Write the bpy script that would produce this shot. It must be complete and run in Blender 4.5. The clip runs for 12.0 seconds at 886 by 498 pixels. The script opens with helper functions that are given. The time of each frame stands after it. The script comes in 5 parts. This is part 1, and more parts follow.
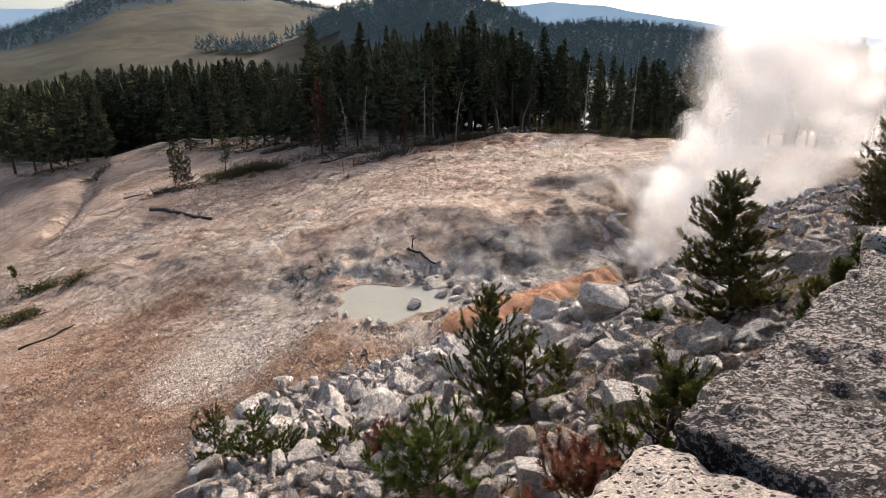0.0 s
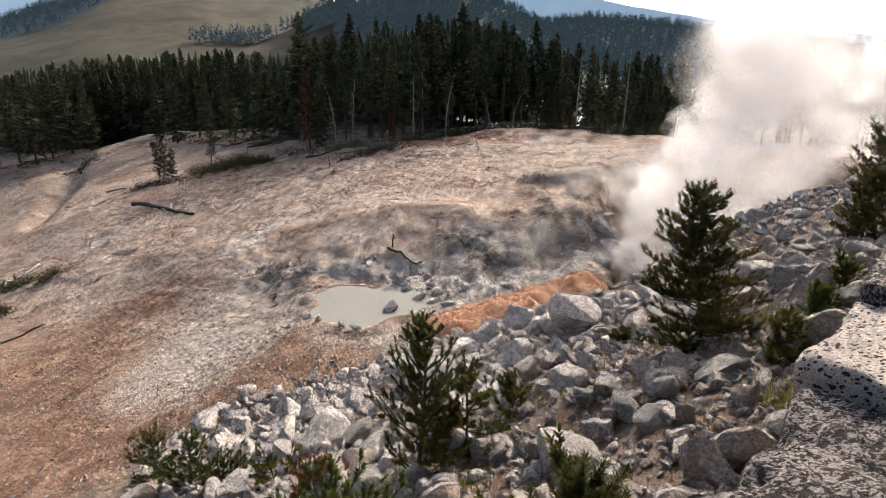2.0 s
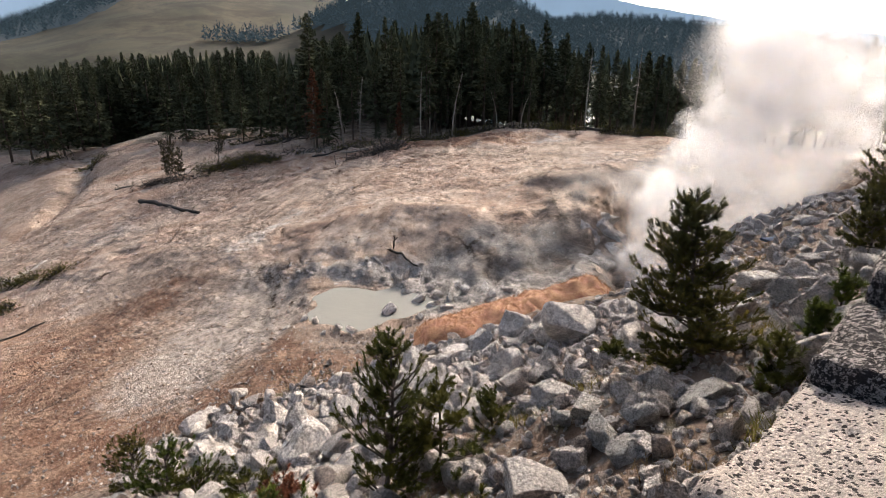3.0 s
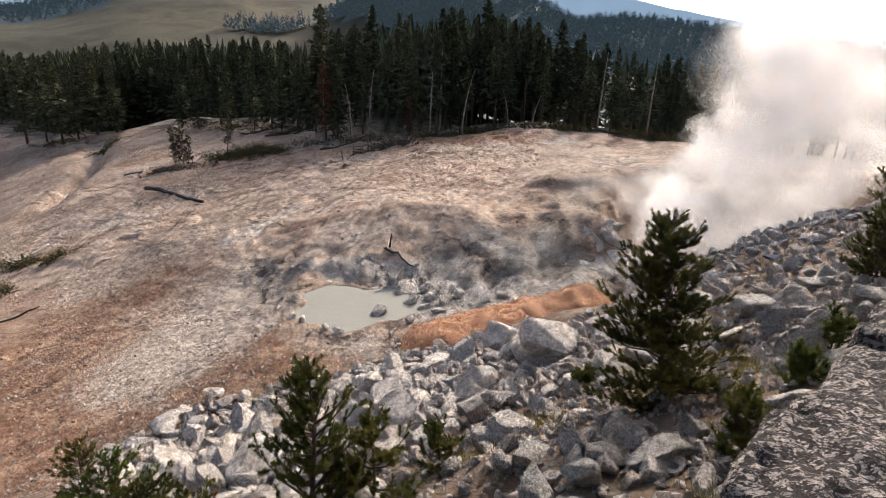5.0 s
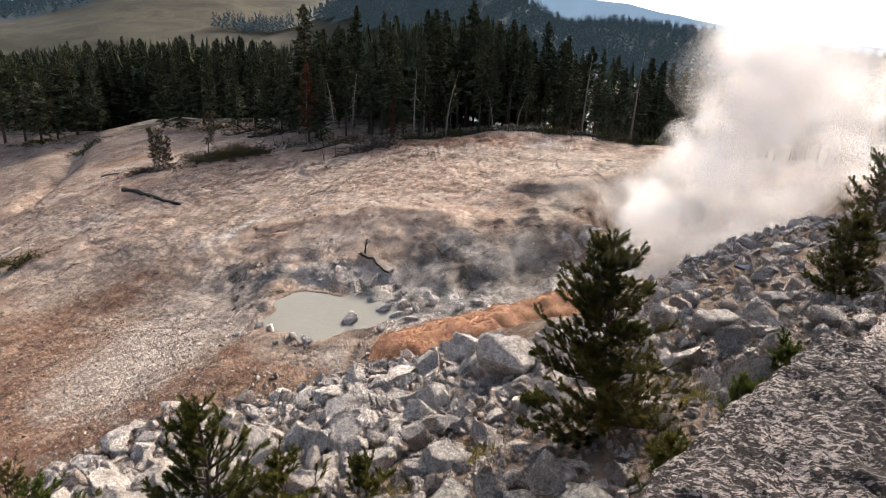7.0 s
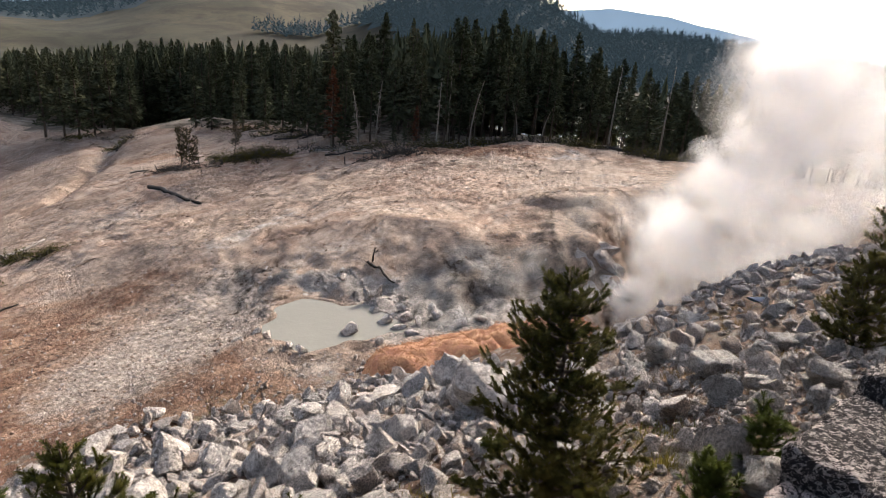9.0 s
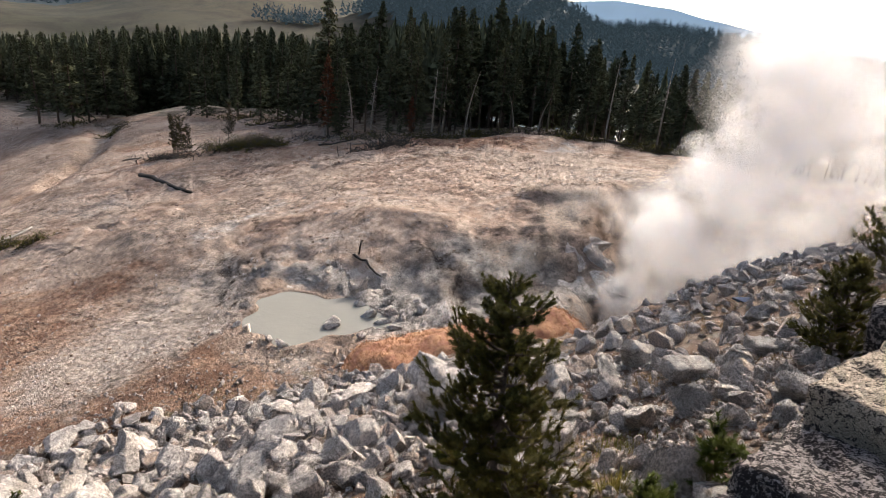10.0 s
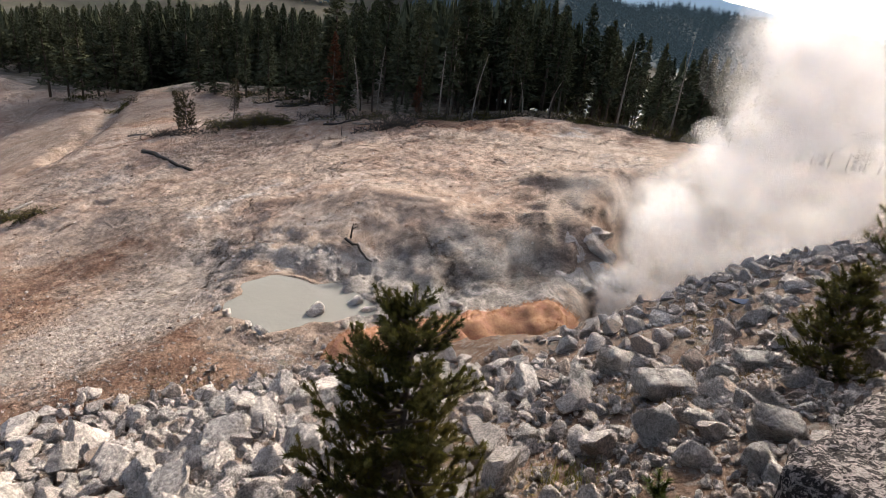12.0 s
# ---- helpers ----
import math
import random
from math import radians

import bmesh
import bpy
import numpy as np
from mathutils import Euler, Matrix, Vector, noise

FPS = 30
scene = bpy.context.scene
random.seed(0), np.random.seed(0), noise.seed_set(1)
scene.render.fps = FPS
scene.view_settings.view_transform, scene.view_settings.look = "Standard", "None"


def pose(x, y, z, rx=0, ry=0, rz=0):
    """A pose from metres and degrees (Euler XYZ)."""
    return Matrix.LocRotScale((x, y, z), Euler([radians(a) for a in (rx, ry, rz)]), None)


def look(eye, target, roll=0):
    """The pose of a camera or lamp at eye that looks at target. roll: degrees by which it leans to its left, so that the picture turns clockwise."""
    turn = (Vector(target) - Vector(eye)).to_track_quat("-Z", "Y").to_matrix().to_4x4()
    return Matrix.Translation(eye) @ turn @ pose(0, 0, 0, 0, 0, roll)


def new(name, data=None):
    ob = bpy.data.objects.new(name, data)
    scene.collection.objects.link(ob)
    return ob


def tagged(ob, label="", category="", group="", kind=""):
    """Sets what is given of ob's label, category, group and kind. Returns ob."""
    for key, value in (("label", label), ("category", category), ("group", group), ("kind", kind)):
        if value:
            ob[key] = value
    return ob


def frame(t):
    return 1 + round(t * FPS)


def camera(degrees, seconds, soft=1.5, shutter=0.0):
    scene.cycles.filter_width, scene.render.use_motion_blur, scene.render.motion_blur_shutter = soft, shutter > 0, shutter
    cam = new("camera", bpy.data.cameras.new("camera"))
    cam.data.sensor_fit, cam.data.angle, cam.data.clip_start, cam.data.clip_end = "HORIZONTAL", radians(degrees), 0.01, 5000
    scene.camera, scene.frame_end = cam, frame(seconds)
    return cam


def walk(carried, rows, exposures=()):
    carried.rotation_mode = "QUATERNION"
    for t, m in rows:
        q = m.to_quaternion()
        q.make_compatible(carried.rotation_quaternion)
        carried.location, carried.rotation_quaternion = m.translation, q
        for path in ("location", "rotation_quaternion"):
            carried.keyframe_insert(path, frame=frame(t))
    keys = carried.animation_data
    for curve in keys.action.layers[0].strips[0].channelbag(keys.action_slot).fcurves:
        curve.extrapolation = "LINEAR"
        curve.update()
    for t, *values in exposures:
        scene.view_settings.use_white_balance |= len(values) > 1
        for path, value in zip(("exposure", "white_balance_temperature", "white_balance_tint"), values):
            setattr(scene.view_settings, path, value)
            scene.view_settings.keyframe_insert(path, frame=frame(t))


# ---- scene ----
cam = camera(79.5, 12.0, soft=0.7)
PATH = [
    (0, (1.479, 2.334, -0.997), (1.392, 4.251, -1.56), -0.1),
    (0.5, (1.685, 2.512, -0.972), (1.609, 4.425, -1.547), 0.3),
    (1, (1.868, 2.695, -0.974), (1.795, 4.606, -1.56), 0.5),
    (1.5, (2.035, 2.967, -0.956), (1.97, 4.878, -1.542), 0.5),
    (2, (2.214, 3.232, -0.926), (2.143, 5.143, -1.511), 0.4),
    (2.5, (2.427, 3.464, -0.902), (2.342, 5.376, -1.482), 0.4),
    (3, (2.627, 3.633, -0.902), (2.519, 5.542, -1.489), 0.7),
    (3.2, (2.708, 3.721, -0.906), (2.593, 5.627, -1.5), 1.2),
    (4.8, (3.275, 4.281, -0.839), (3.128, 6.182, -1.445), 2.0),
    (5, (3.325, 4.366, -0.835), (3.173, 6.267, -1.437), 2.6),
    (5.5, (3.415, 4.517, -0.813), (3.268, 6.416, -1.421), 2.4),
    (6, (3.581, 4.664, -0.813), (3.448, 6.565, -1.42), 2.4),
    (6.5, (3.776, 4.797, -0.795), (3.661, 6.703, -1.391), 2.6),
    (6.7, (3.85, 4.848, -0.769), (3.74, 6.753, -1.368), 2.9),
    (8.3, (4.527, 5.35, -0.669), (4.361, 7.261, -1.235), 4.4),
    (8.5, (4.58, 5.435, -0.665), (4.401, 7.343, -1.236), 4.8),
    (9, (4.765, 5.672, -0.625), (4.548, 7.575, -1.202), 4.7),
    (9.5, (4.99, 5.89, -0.6), (4.763, 7.79, -1.181), 4.5),
    (10, (5.273, 6.166, -0.601), (5.062, 8.06, -1.209), 5.4),
    (10.5, (5.475, 6.471, -0.625), (5.273, 8.36, -1.252), 5.7),
    (11, (5.656, 6.781, -0.644), (5.451, 8.662, -1.293), 6.2),
    (11.5, (5.849, 6.999, -0.658), (5.634, 8.874, -1.321), 6.4),
    (12, (6.005, 7.164, -0.632), (5.757, 9.031, -1.305), 6.5),
]
walk(cam, [(t, look(eye, target, roll)) for t, eye, target, roll in PATH])

# ---- light ----
SUN_AZ, SUN_EL = 24.0, 34.0
world = bpy.data.worlds.new("sky")
scene.world = world
world.use_nodes = True
wt = world.node_tree
sky = wt.nodes.new("ShaderNodeTexSky")
sky.sky_type = "NISHITA"
sky.sun_disc = False
sky.sun_elevation, sky.sun_rotation = radians(SUN_EL), radians(SUN_AZ)
sky.air_density, sky.dust_density, sky.ozone_density = 1.0, 7.0, 1.0
wt.links.new(sky.outputs[0], wt.nodes["Background"].inputs[0])
wt.nodes["Background"].inputs[1].default_value = 0.158
sun_data = bpy.data.lights.new("sun", "SUN")
sun_data.energy, sun_data.angle, sun_data.color = 3.3, radians(2.0), (1.0, 0.93, 0.86)
sun = new("sun", sun_data)
sun_dir = Vector((math.sin(radians(SUN_AZ)) * math.cos(radians(SUN_EL)), math.cos(radians(SUN_AZ)) * math.cos(radians(SUN_EL)), math.sin(radians(SUN_EL))))
sun.matrix_world = look(sun_dir * 60, (0, 0, 0))
scene.view_settings.exposure = 0.84
scene.cycles.transparent_max_bounces = 160
scene.cycles.diffuse_bounces, scene.cycles.transmission_bounces, scene.cycles.max_bounces = 12, 24, 32

# ---- materials ----
class Mat:
    """A small builder for node materials."""

    def __init__(self, name, roughness=0.9):
        self.m = bpy.data.materials.new(name)
        self.m.use_nodes = True
        self.t = self.m.node_tree
        self.b = self.t.nodes["Principled BSDF"]
        self.b.inputs["Roughness"].default_value = roughness
        self.b.inputs["Specular IOR Level"].default_value = 0.25
        self.pos = self.t.nodes.new("ShaderNodeNewGeometry").outputs["Position"]

    def node(self, kind, **inputs):
        n = self.t.nodes.new(kind)
        for k, v in inputs.items():
            self.put(n.inputs[k.replace("_", " ")], v)
        return n

    def put(self, socket, v):
        if isinstance(v, bpy.types.NodeSocket):
            self.t.links.new(v, socket)
        else:
            socket.default_value = v

    def local(self):
        self.pos = self.node("ShaderNodeTexCoord").outputs["Object"]
        return self

    def noise(self, scale, detail=6.0, rough=0.6, warp=0.0, at=None):
        n = self.node("ShaderNodeTexNoise", Scale=scale, Detail=detail, Roughness=rough, Distortion=warp)
        self.put(n.inputs["Vector"], at or self.pos)
        return n.outputs["Fac"]

    def cells(self, scale, feature="F1", at=None, out="Distance"):
        n = self.t.nodes.new("ShaderNodeTexVoronoi")
        n.feature = feature
        self.put(n.inputs["Scale"], scale)
        self.put(n.inputs["Vector"], at or self.pos)
        return n.outputs[out]

    def ramp(self, fac, a, b, lo=0.0, hi=1.0):
        n = self.node("ShaderNodeMapRange", Value=fac, From_Min=a, From_Max=b, To_Min=lo, To_Max=hi)
        n.interpolation_type = "SMOOTHSTEP"
        return n.outputs[0]

    def mix(self, fac, a, b, blend="MIX"):
        n = self.t.nodes.new("ShaderNodeMix")
        n.data_type, n.blend_type = "RGBA", blend
        self.put(n.inputs[0], fac)
        self.put(n.inputs[6], (*a, 1) if isinstance(a, tuple) else a)
        self.put(n.inputs[7], (*b, 1) if isinstance(b, tuple) else b)
        return n.outputs[2]

    def math(self, op, a, b=0.0):
        n = self.t.nodes.new("ShaderNodeMath")
        n.operation = op
        self.put(n.inputs[0], a)
        self.put(n.inputs[1], b)
        return n.outputs[0]

    def attr(self, name):
        n = self.t.nodes.new("ShaderNodeAttribute")
        n.attribute_name = name
        s = self.t.nodes.new("ShaderNodeSeparateColor")
        self.put(s.inputs[0], n.outputs["Color"])
        return s.outputs

    def rand(self):
        return self.t.nodes.new("ShaderNodeObjectInfo").outputs["Random"]

    def island(self):
        return self.t.nodes.new("ShaderNodeNewGeometry").outputs["Random Per Island"]

    def vary(self, col, fac, dark=0.75, light=1.2):
        g = self.ramp(fac, 0.0, 1.0, dark, light)
        c = self.node("ShaderNodeCombineColor", Red=g, Green=g, Blue=g)
        return self.mix(1.0, col, c.outputs[0], "MULTIPLY")

    def bump(self, height, dist, strength=1.0, on=None):
        n = self.node("ShaderNodeBump", Strength=strength, Distance=dist, Height=height)
        if on is not None:
            self.put(n.inputs["Normal"], on)
        self.put(self.b.inputs["Normal"], n.outputs[0])
        return n.outputs[0]

    def done(self, col, tone=1.0):
        if tone != 1.0:
            col = self.mix(1.0, col, (tone, tone, tone), "MULTIPLY")
        self.put(self.b.inputs["Base Color"], (*col, 1) if isinstance(col, tuple) else col)
        return self.m


def mud_material():
    """Bleached thermal mud: beige and pinkish crust, rust soil, pale sinter and grey clay, cracked, gritty and strewn with shards."""
    m = Mat("thermal_mud", 0.92)
    stain_and_shadow = m.attr("stain_and_shadow")
    big, mid, fine, grit = m.noise(0.13, 8, 0.66, 0.9), m.noise(0.75, 12, 0.74, 0.5), m.noise(3.2, 12, 0.8, 0.2), m.noise(14, 8, 0.8)
    col = m.mix(m.ramp(big, 0.38, 0.6), (0.385, 0.264, 0.197), (0.50, 0.392, 0.312))
    col = m.mix(m.ramp(m.noise(0.33, 12, 0.72, 0.6), 0.50, 0.60, 0, 0.75), col, (0.58, 0.47, 0.382))
    col = m.mix(m.ramp(m.noise(0.27, 12, 0.76, 0.9), 0.55, 0.63, 0, 0.8), col, (0.275, 0.178, 0.125))
    edge = m.math("ADD", m.math("MULTIPLY", m.noise(0.5, 12, 0.76, 0.6), 1.5), -0.75)
    # rust soil, and the shadow streak painted beside the stunted trees
    rust = m.ramp(m.math("ADD", stain_and_shadow[0], edge), 0.32, 0.62)
    col = m.mix(rust, col, m.mix(m.ramp(mid, 0.42, 0.6), (0.255, 0.138, 0.085), (0.46, 0.30, 0.205)))
    pale = m.ramp(m.math("ADD", stain_and_shadow[1], edge), 0.38, 0.7, 0, 0.85)
    col = m.mix(pale, col, m.mix(m.ramp(fine, 0.42, 0.56), (0.46, 0.39, 0.332), (0.64, 0.56, 0.488)))
    grey = m.ramp(m.math("ADD", stain_and_shadow[2], edge), 0.32, 0.64)
    col = m.mix(grey, col, m.mix(m.ramp(mid, 0.42, 0.58), (0.44, 0.405, 0.37), (0.64, 0.59, 0.54)))
    wet = m.ramp(m.math("ADD", m.attr("wet")[0], m.math("MULTIPLY", edge, 0.5)), 0.25, 0.7, 0, 0.9)
    col = m.mix(wet, col, m.mix(m.ramp(m.noise(0.5, 6, 0.6, 0.5), 0.4, 0.62), (0.235, 0.185, 0.15), (0.335, 0.31, 0.29)))
    bent = m.node("ShaderNodeVectorMath", Vector=m.pos)
    m.put(bent.inputs[1], m.node("ShaderNodeCombineXYZ", X=m.math("MULTIPLY", m.noise(0.5, 9, 0.72), 4.5), Y=m.math("MULTIPLY", m.noise(0.63, 9, 0.72), 4.5), Z=0.0).outputs[0])
    cut = m.ramp(m.cells(0.22, "DISTANCE_TO_EDGE", bent.outputs[0]), 0.0, 0.022, 1.0, 0.0)
    cut = m.math("MULTIPLY", cut, m.ramp(m.noise(0.21, 5, 0.6), 0.5, 0.58))
    col = m.mix(m.math("MULTIPLY", cut, 0.8), col, (0.13, 0.085, 0.06))
    shard = m.math("MULTIPLY", m.ramp(m.cells(4.5, at=bent.outputs[0]), 0.13, 0.19, 1.0, 0.0), m.ramp(m.noise(0.45, 9, 0.75), 0.5, 0.58))
    col = m.mix(m.math("MULTIPLY", shard, 0.85), col, (0.11, 0.072, 0.052))
    chip = m.math("MULTIPLY", m.ramp(m.cells(6.3), 0.16, 0.22, 1.0, 0.0), m.ramp(m.noise(0.6, 9, 0.75), 0.5, 0.58))
    col = m.mix(m.math("MULTIPLY", chip, 0.8), col, (0.62, 0.56, 0.50))
    calm = m.ramp(m.noise(0.11, 4, 0.6), 0.42, 0.6)
    col = m.vary(col, m.ramp(m.noise(0.055, 5, 0.6, 0.5), 0.3, 0.7), 0.82, 1.16)
    rough_col = m.vary(m.vary(col, m.ramp(fine, 0.25, 0.75), 0.42, 1.5), m.ramp(grit, 0.28, 0.72), 0.55, 1.42)
    soft_col = m.vary(m.vary(col, m.ramp(fine, 0.25, 0.75), 0.8, 1.2), m.ramp(grit, 0.28, 0.72), 0.78, 1.22)
    col = m.mix(calm, rough_col, soft_col)
    h = m.math("ADD", m.math("ADD", m.math("MULTIPLY", mid, 0.5), m.math("MULTIPLY", fine, 0.55)), m.math("MULTIPLY", grit, 0.14))
    m.bump(m.math("ADD", h, m.math("MULTIPLY", cut, -0.4)), 0.34, 1.0)
    return m.done(m.mix(1.0, col, (1.0, 0.972, 0.945), "MULTIPLY"), 0.64)


def slope_soil_material():
    m = Mat("rubble_soil", 0.95)
    a, b, c = m.noise(0.6, 6, 0.6), m.noise(5, 8, 0.7), m.noise(28, 6, 0.7)
    col = m.mix(m.ramp(a, 0.4, 0.6), (0.27, 0.16, 0.10), (0.38, 0.27, 0.195))
    col = m.mix(m.ramp(b, 0.5, 0.62, 0, 0.7), col, (0.45, 0.41, 0.37))
    col = m.mix(m.ramp(m.noise(1.1, 5, 0.6), 0.58, 0.68, 0, 0.7), col, (0.22, 0.19, 0.085))
    col = m.vary(col, c, 0.55, 1.35)
    m.bump(m.math("ADD", b, m.math("MULTIPLY", c, 0.5)), 0.12, 1.0)
    return m.done(col, 0.46)


def far_grass_material():
    m = Mat("dry_grass", 0.95)
    a, b = m.noise(0.006, 6, 0.6, 0.5), m.noise(0.05, 6, 0.7)
    col = m.mix(m.ramp(a, 0.4, 0.62), (0.080, 0.080, 0.047), (0.135, 0.115, 0.068))
    col = m.mix(m.ramp(b, 0.5, 0.7, 0, 0.5), col, (0.045, 0.055, 0.042))
    col = m.vary(col, m.ramp(m.noise(0.02, 8, 0.7, 0.8), 0.3, 0.7), 0.7, 1.3)
    return m.done(col, 0.4)


def forest_floor_material():
    m = Mat("forest_floor", 0.95)
    a, b = m.noise(0.35, 6, 0.65), m.noise(3, 8, 0.7)
    col = m.mix(m.ramp(a, 0.42, 0.6), (0.16, 0.13, 0.095), (0.36, 0.30, 0.24))
    col = m.vary(col, b, 0.5, 1.4)
    m.bump(b, 0.3)
    return m.done(col, 0.8)


def rock_material(name, base, dark, lichen=0.0, warm=(0.42, 0.36, 0.30)):
    """Fractured light tuff: pale grey with darker veins, warm faces and pits; every boulder its own tone."""
    m = Mat(name, 0.9).local()
    r = m.rand()
    shift = m.node("ShaderNodeVectorMath", Vector=m.pos)
    m.put(shift.inputs[1], m.node("ShaderNodeCombineXYZ", X=m.math("MULTIPLY", r, 37.0), Y=m.math("MULTIPLY", r, 11.0), Z=0.0).outputs[0])
    at = shift.outputs[0]
    a, b, c = m.noise(1.8, 7, 0.65, 0.6, at), m.noise(5.5, 12, 0.74, 0.7, at), m.noise(26, 8, 0.75, 0, at)
    col = m.mix(m.ramp(a, 0.4, 0.66), base, m.mix(r, base, warm))
    col = m.mix(m.ramp(b, 0.53, 0.66, 0, 0.8), col, dark)
    col = m.mix(m.ramp(m.noise(2.3, 6, 0.65, 0.8, at), 0.6, 0.72, 0, 0.5), col, (0.30, 0.215, 0.145))
    if lichen:
        col = m.mix(m.ramp(m.noise(3.1, 7, 0.7, 0.4, at), 0.57, 0.7, 0, lichen), col, (0.13, 0.145, 0.10))
    col = m.vary(col, m.ramp(c, 0.3, 0.7), 0.72, 1.22)
    col = m.vary(col, m.ramp(m.noise(9, 10, 0.7, 0.8, at), 0.35, 0.65), 0.72, 1.18)
    vein = m.node("ShaderNodeVectorMath", Vector=at)
    m.put(vein.inputs[1], m.node("ShaderNodeCombineXYZ", X=m.math("MULTIPLY", m.noise(3, 6, 0.7, 0, at), 1.1), Y=m.math("MULTIPLY", m.noise(3.4, 6, 0.7, 0, at), 1.1), Z=0.0).outputs[0])
    crack = m.math("MULTIPLY", m.ramp(m.cells(2.6, "DISTANCE_TO_EDGE", vein.outputs[0]), 0.0, 0.028, 1.0, 0.0), m.ramp(m.noise(2.0, 4, 0.6, 0, at), 0.45, 0.55))
    col = m.mix(m.math("MULTIPLY", crack, 0.8), col, tuple(v * 0.5 for v in dark))
    tone = m.ramp(r, 0, 1, 0.78, 1.12)
    col = m.mix(1.0, col, m.node("ShaderNodeCombineColor", Red=tone, Green=tone, Blue=tone).outputs[0], "MULTIPLY")
    h = m.math("ADD", m.math("MULTIPLY", b, 0.7), m.math("MULTIPLY", c, 0.4))
    m.bump(m.math("ADD", m.math("ADD", h, m.math("MULTIPLY", crack, -0.25)), m.math("MULTIPLY", a, 0.3)), 0.15, 1.0)
    return m.done(col, 0.86)


def rubble_material():
    """The same tuff in small broken pieces, each piece its own tone."""
    m = Mat("tuff_rubble", 0.92)
    r = m.island()
    b, c = m.noise(7, 7, 0.7), m.noise(35, 5, 0.7)
    col = m.mix(r, (0.44, 0.385, 0.345), (0.64, 0.575, 0.52))
    col = m.mix(m.ramp(m.math("FRACT", m.math("MULTIPLY", r, 7.3)), 0.72, 0.95, 0, 0.8), col, (0.36, 0.27, 0.21))
    col = m.mix(m.ramp(b, 0.5, 0.66, 0, 0.7), col, (0.25, 0.235, 0.225))
    col = m.vary(col, m.ramp(c, 0.3, 0.7), 0.6, 1.3)
    m.bump(m.math("ADD", b, m.math("MULTIPLY", c, 0.5)), 0.1)
    return m.done(col, 0.72)


def block_material(name, light, dark, cover, scale=1.0, pocks=0.0):
    """Vesicular wall stone: a pale matrix with dark hollows where the bump is low, seen from close by."""
    m = Mat(name, 0.9)
    squash = m.node("ShaderNodeMapping", Vector=m.pos, Rotation=(0, 0, -0.6), Scale=(0.75, 1.3, 1.0)).outputs[0]
    a, b, c = m.noise(76 * scale, 10, 0.7, 0.5, squash), m.noise(230 * scale, 7, 0.72, 0.3, squash), m.noise(400, 3, 0.6)
    big = m.noise(5, 4, 0.6)
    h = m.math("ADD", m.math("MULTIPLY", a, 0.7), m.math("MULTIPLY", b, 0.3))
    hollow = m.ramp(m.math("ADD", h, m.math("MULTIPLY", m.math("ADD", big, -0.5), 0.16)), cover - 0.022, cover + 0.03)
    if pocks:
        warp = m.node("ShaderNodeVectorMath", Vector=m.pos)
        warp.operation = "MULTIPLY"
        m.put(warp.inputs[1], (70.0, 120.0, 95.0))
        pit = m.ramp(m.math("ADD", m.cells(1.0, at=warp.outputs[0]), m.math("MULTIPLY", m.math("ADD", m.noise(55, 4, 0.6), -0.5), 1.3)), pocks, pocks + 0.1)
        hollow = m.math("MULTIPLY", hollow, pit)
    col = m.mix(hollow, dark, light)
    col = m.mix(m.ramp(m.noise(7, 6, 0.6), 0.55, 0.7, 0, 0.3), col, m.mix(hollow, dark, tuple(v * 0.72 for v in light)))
    col = m.vary(col, c, 0.75, 1.2)
    col = m.vary(col, m.ramp(b, 0.35, 0.65), 0.62, 1.25)
    m.bump(m.math("ADD", m.math("MULTIPLY", hollow, 0.6), m.math("MULTIPLY", b, 0.6)), 0.024, 1.0)
    return m.done(col, 0.88)


def leaf_material(name, a, b, tip=None, back=0.35):
    """Needles: each clump its own green, light coming through a little."""
    m = Mat(name, 0.7)
    m.b.inputs["Specular IOR Level"].default_value = 0.06
    r = m.island()
    col = m.mix(r, a, b)
    col = m.mix(m.ramp(m.noise(1.2, 3), 0.4, 0.65, 0, 0.5), col, tip or b)
    tr = m.node("ShaderNodeBsdfTranslucent")
    m.put(tr.inputs[0], col)
    mixs = m.node("ShaderNodeMixShader", Fac=back)
    m.put(mixs.inputs[1], m.b.outputs[0])
    m.put(mixs.inputs[2], tr.outputs[0])
    m.put(m.t.nodes["Material Output"].inputs[0], mixs.outputs[0])
    return m.done(col)


def tree_leaf_material(name, a, b, haze_glow=0.0):
    """Forest needles: tone changes from tree to tree and from spray to spray. For far woods a blue emission paints in
    haze.
    """
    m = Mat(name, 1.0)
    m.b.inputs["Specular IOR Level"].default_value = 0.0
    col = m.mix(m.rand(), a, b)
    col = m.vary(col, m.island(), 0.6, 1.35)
    if haze_glow:
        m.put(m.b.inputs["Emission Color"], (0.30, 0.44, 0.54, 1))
        m.b.inputs["Emission Strength"].default_value = haze_glow
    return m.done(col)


def wood_material(name, a, b):
    m = Mat(name, 0.85).local()
    n = m.noise(6, 7, 0.7, 1.5)
    col = m.mix(m.ramp(n, 0.35, 0.65), a, b)
    m.bump(n, 0.03)
    return m.done(col, 0.75)


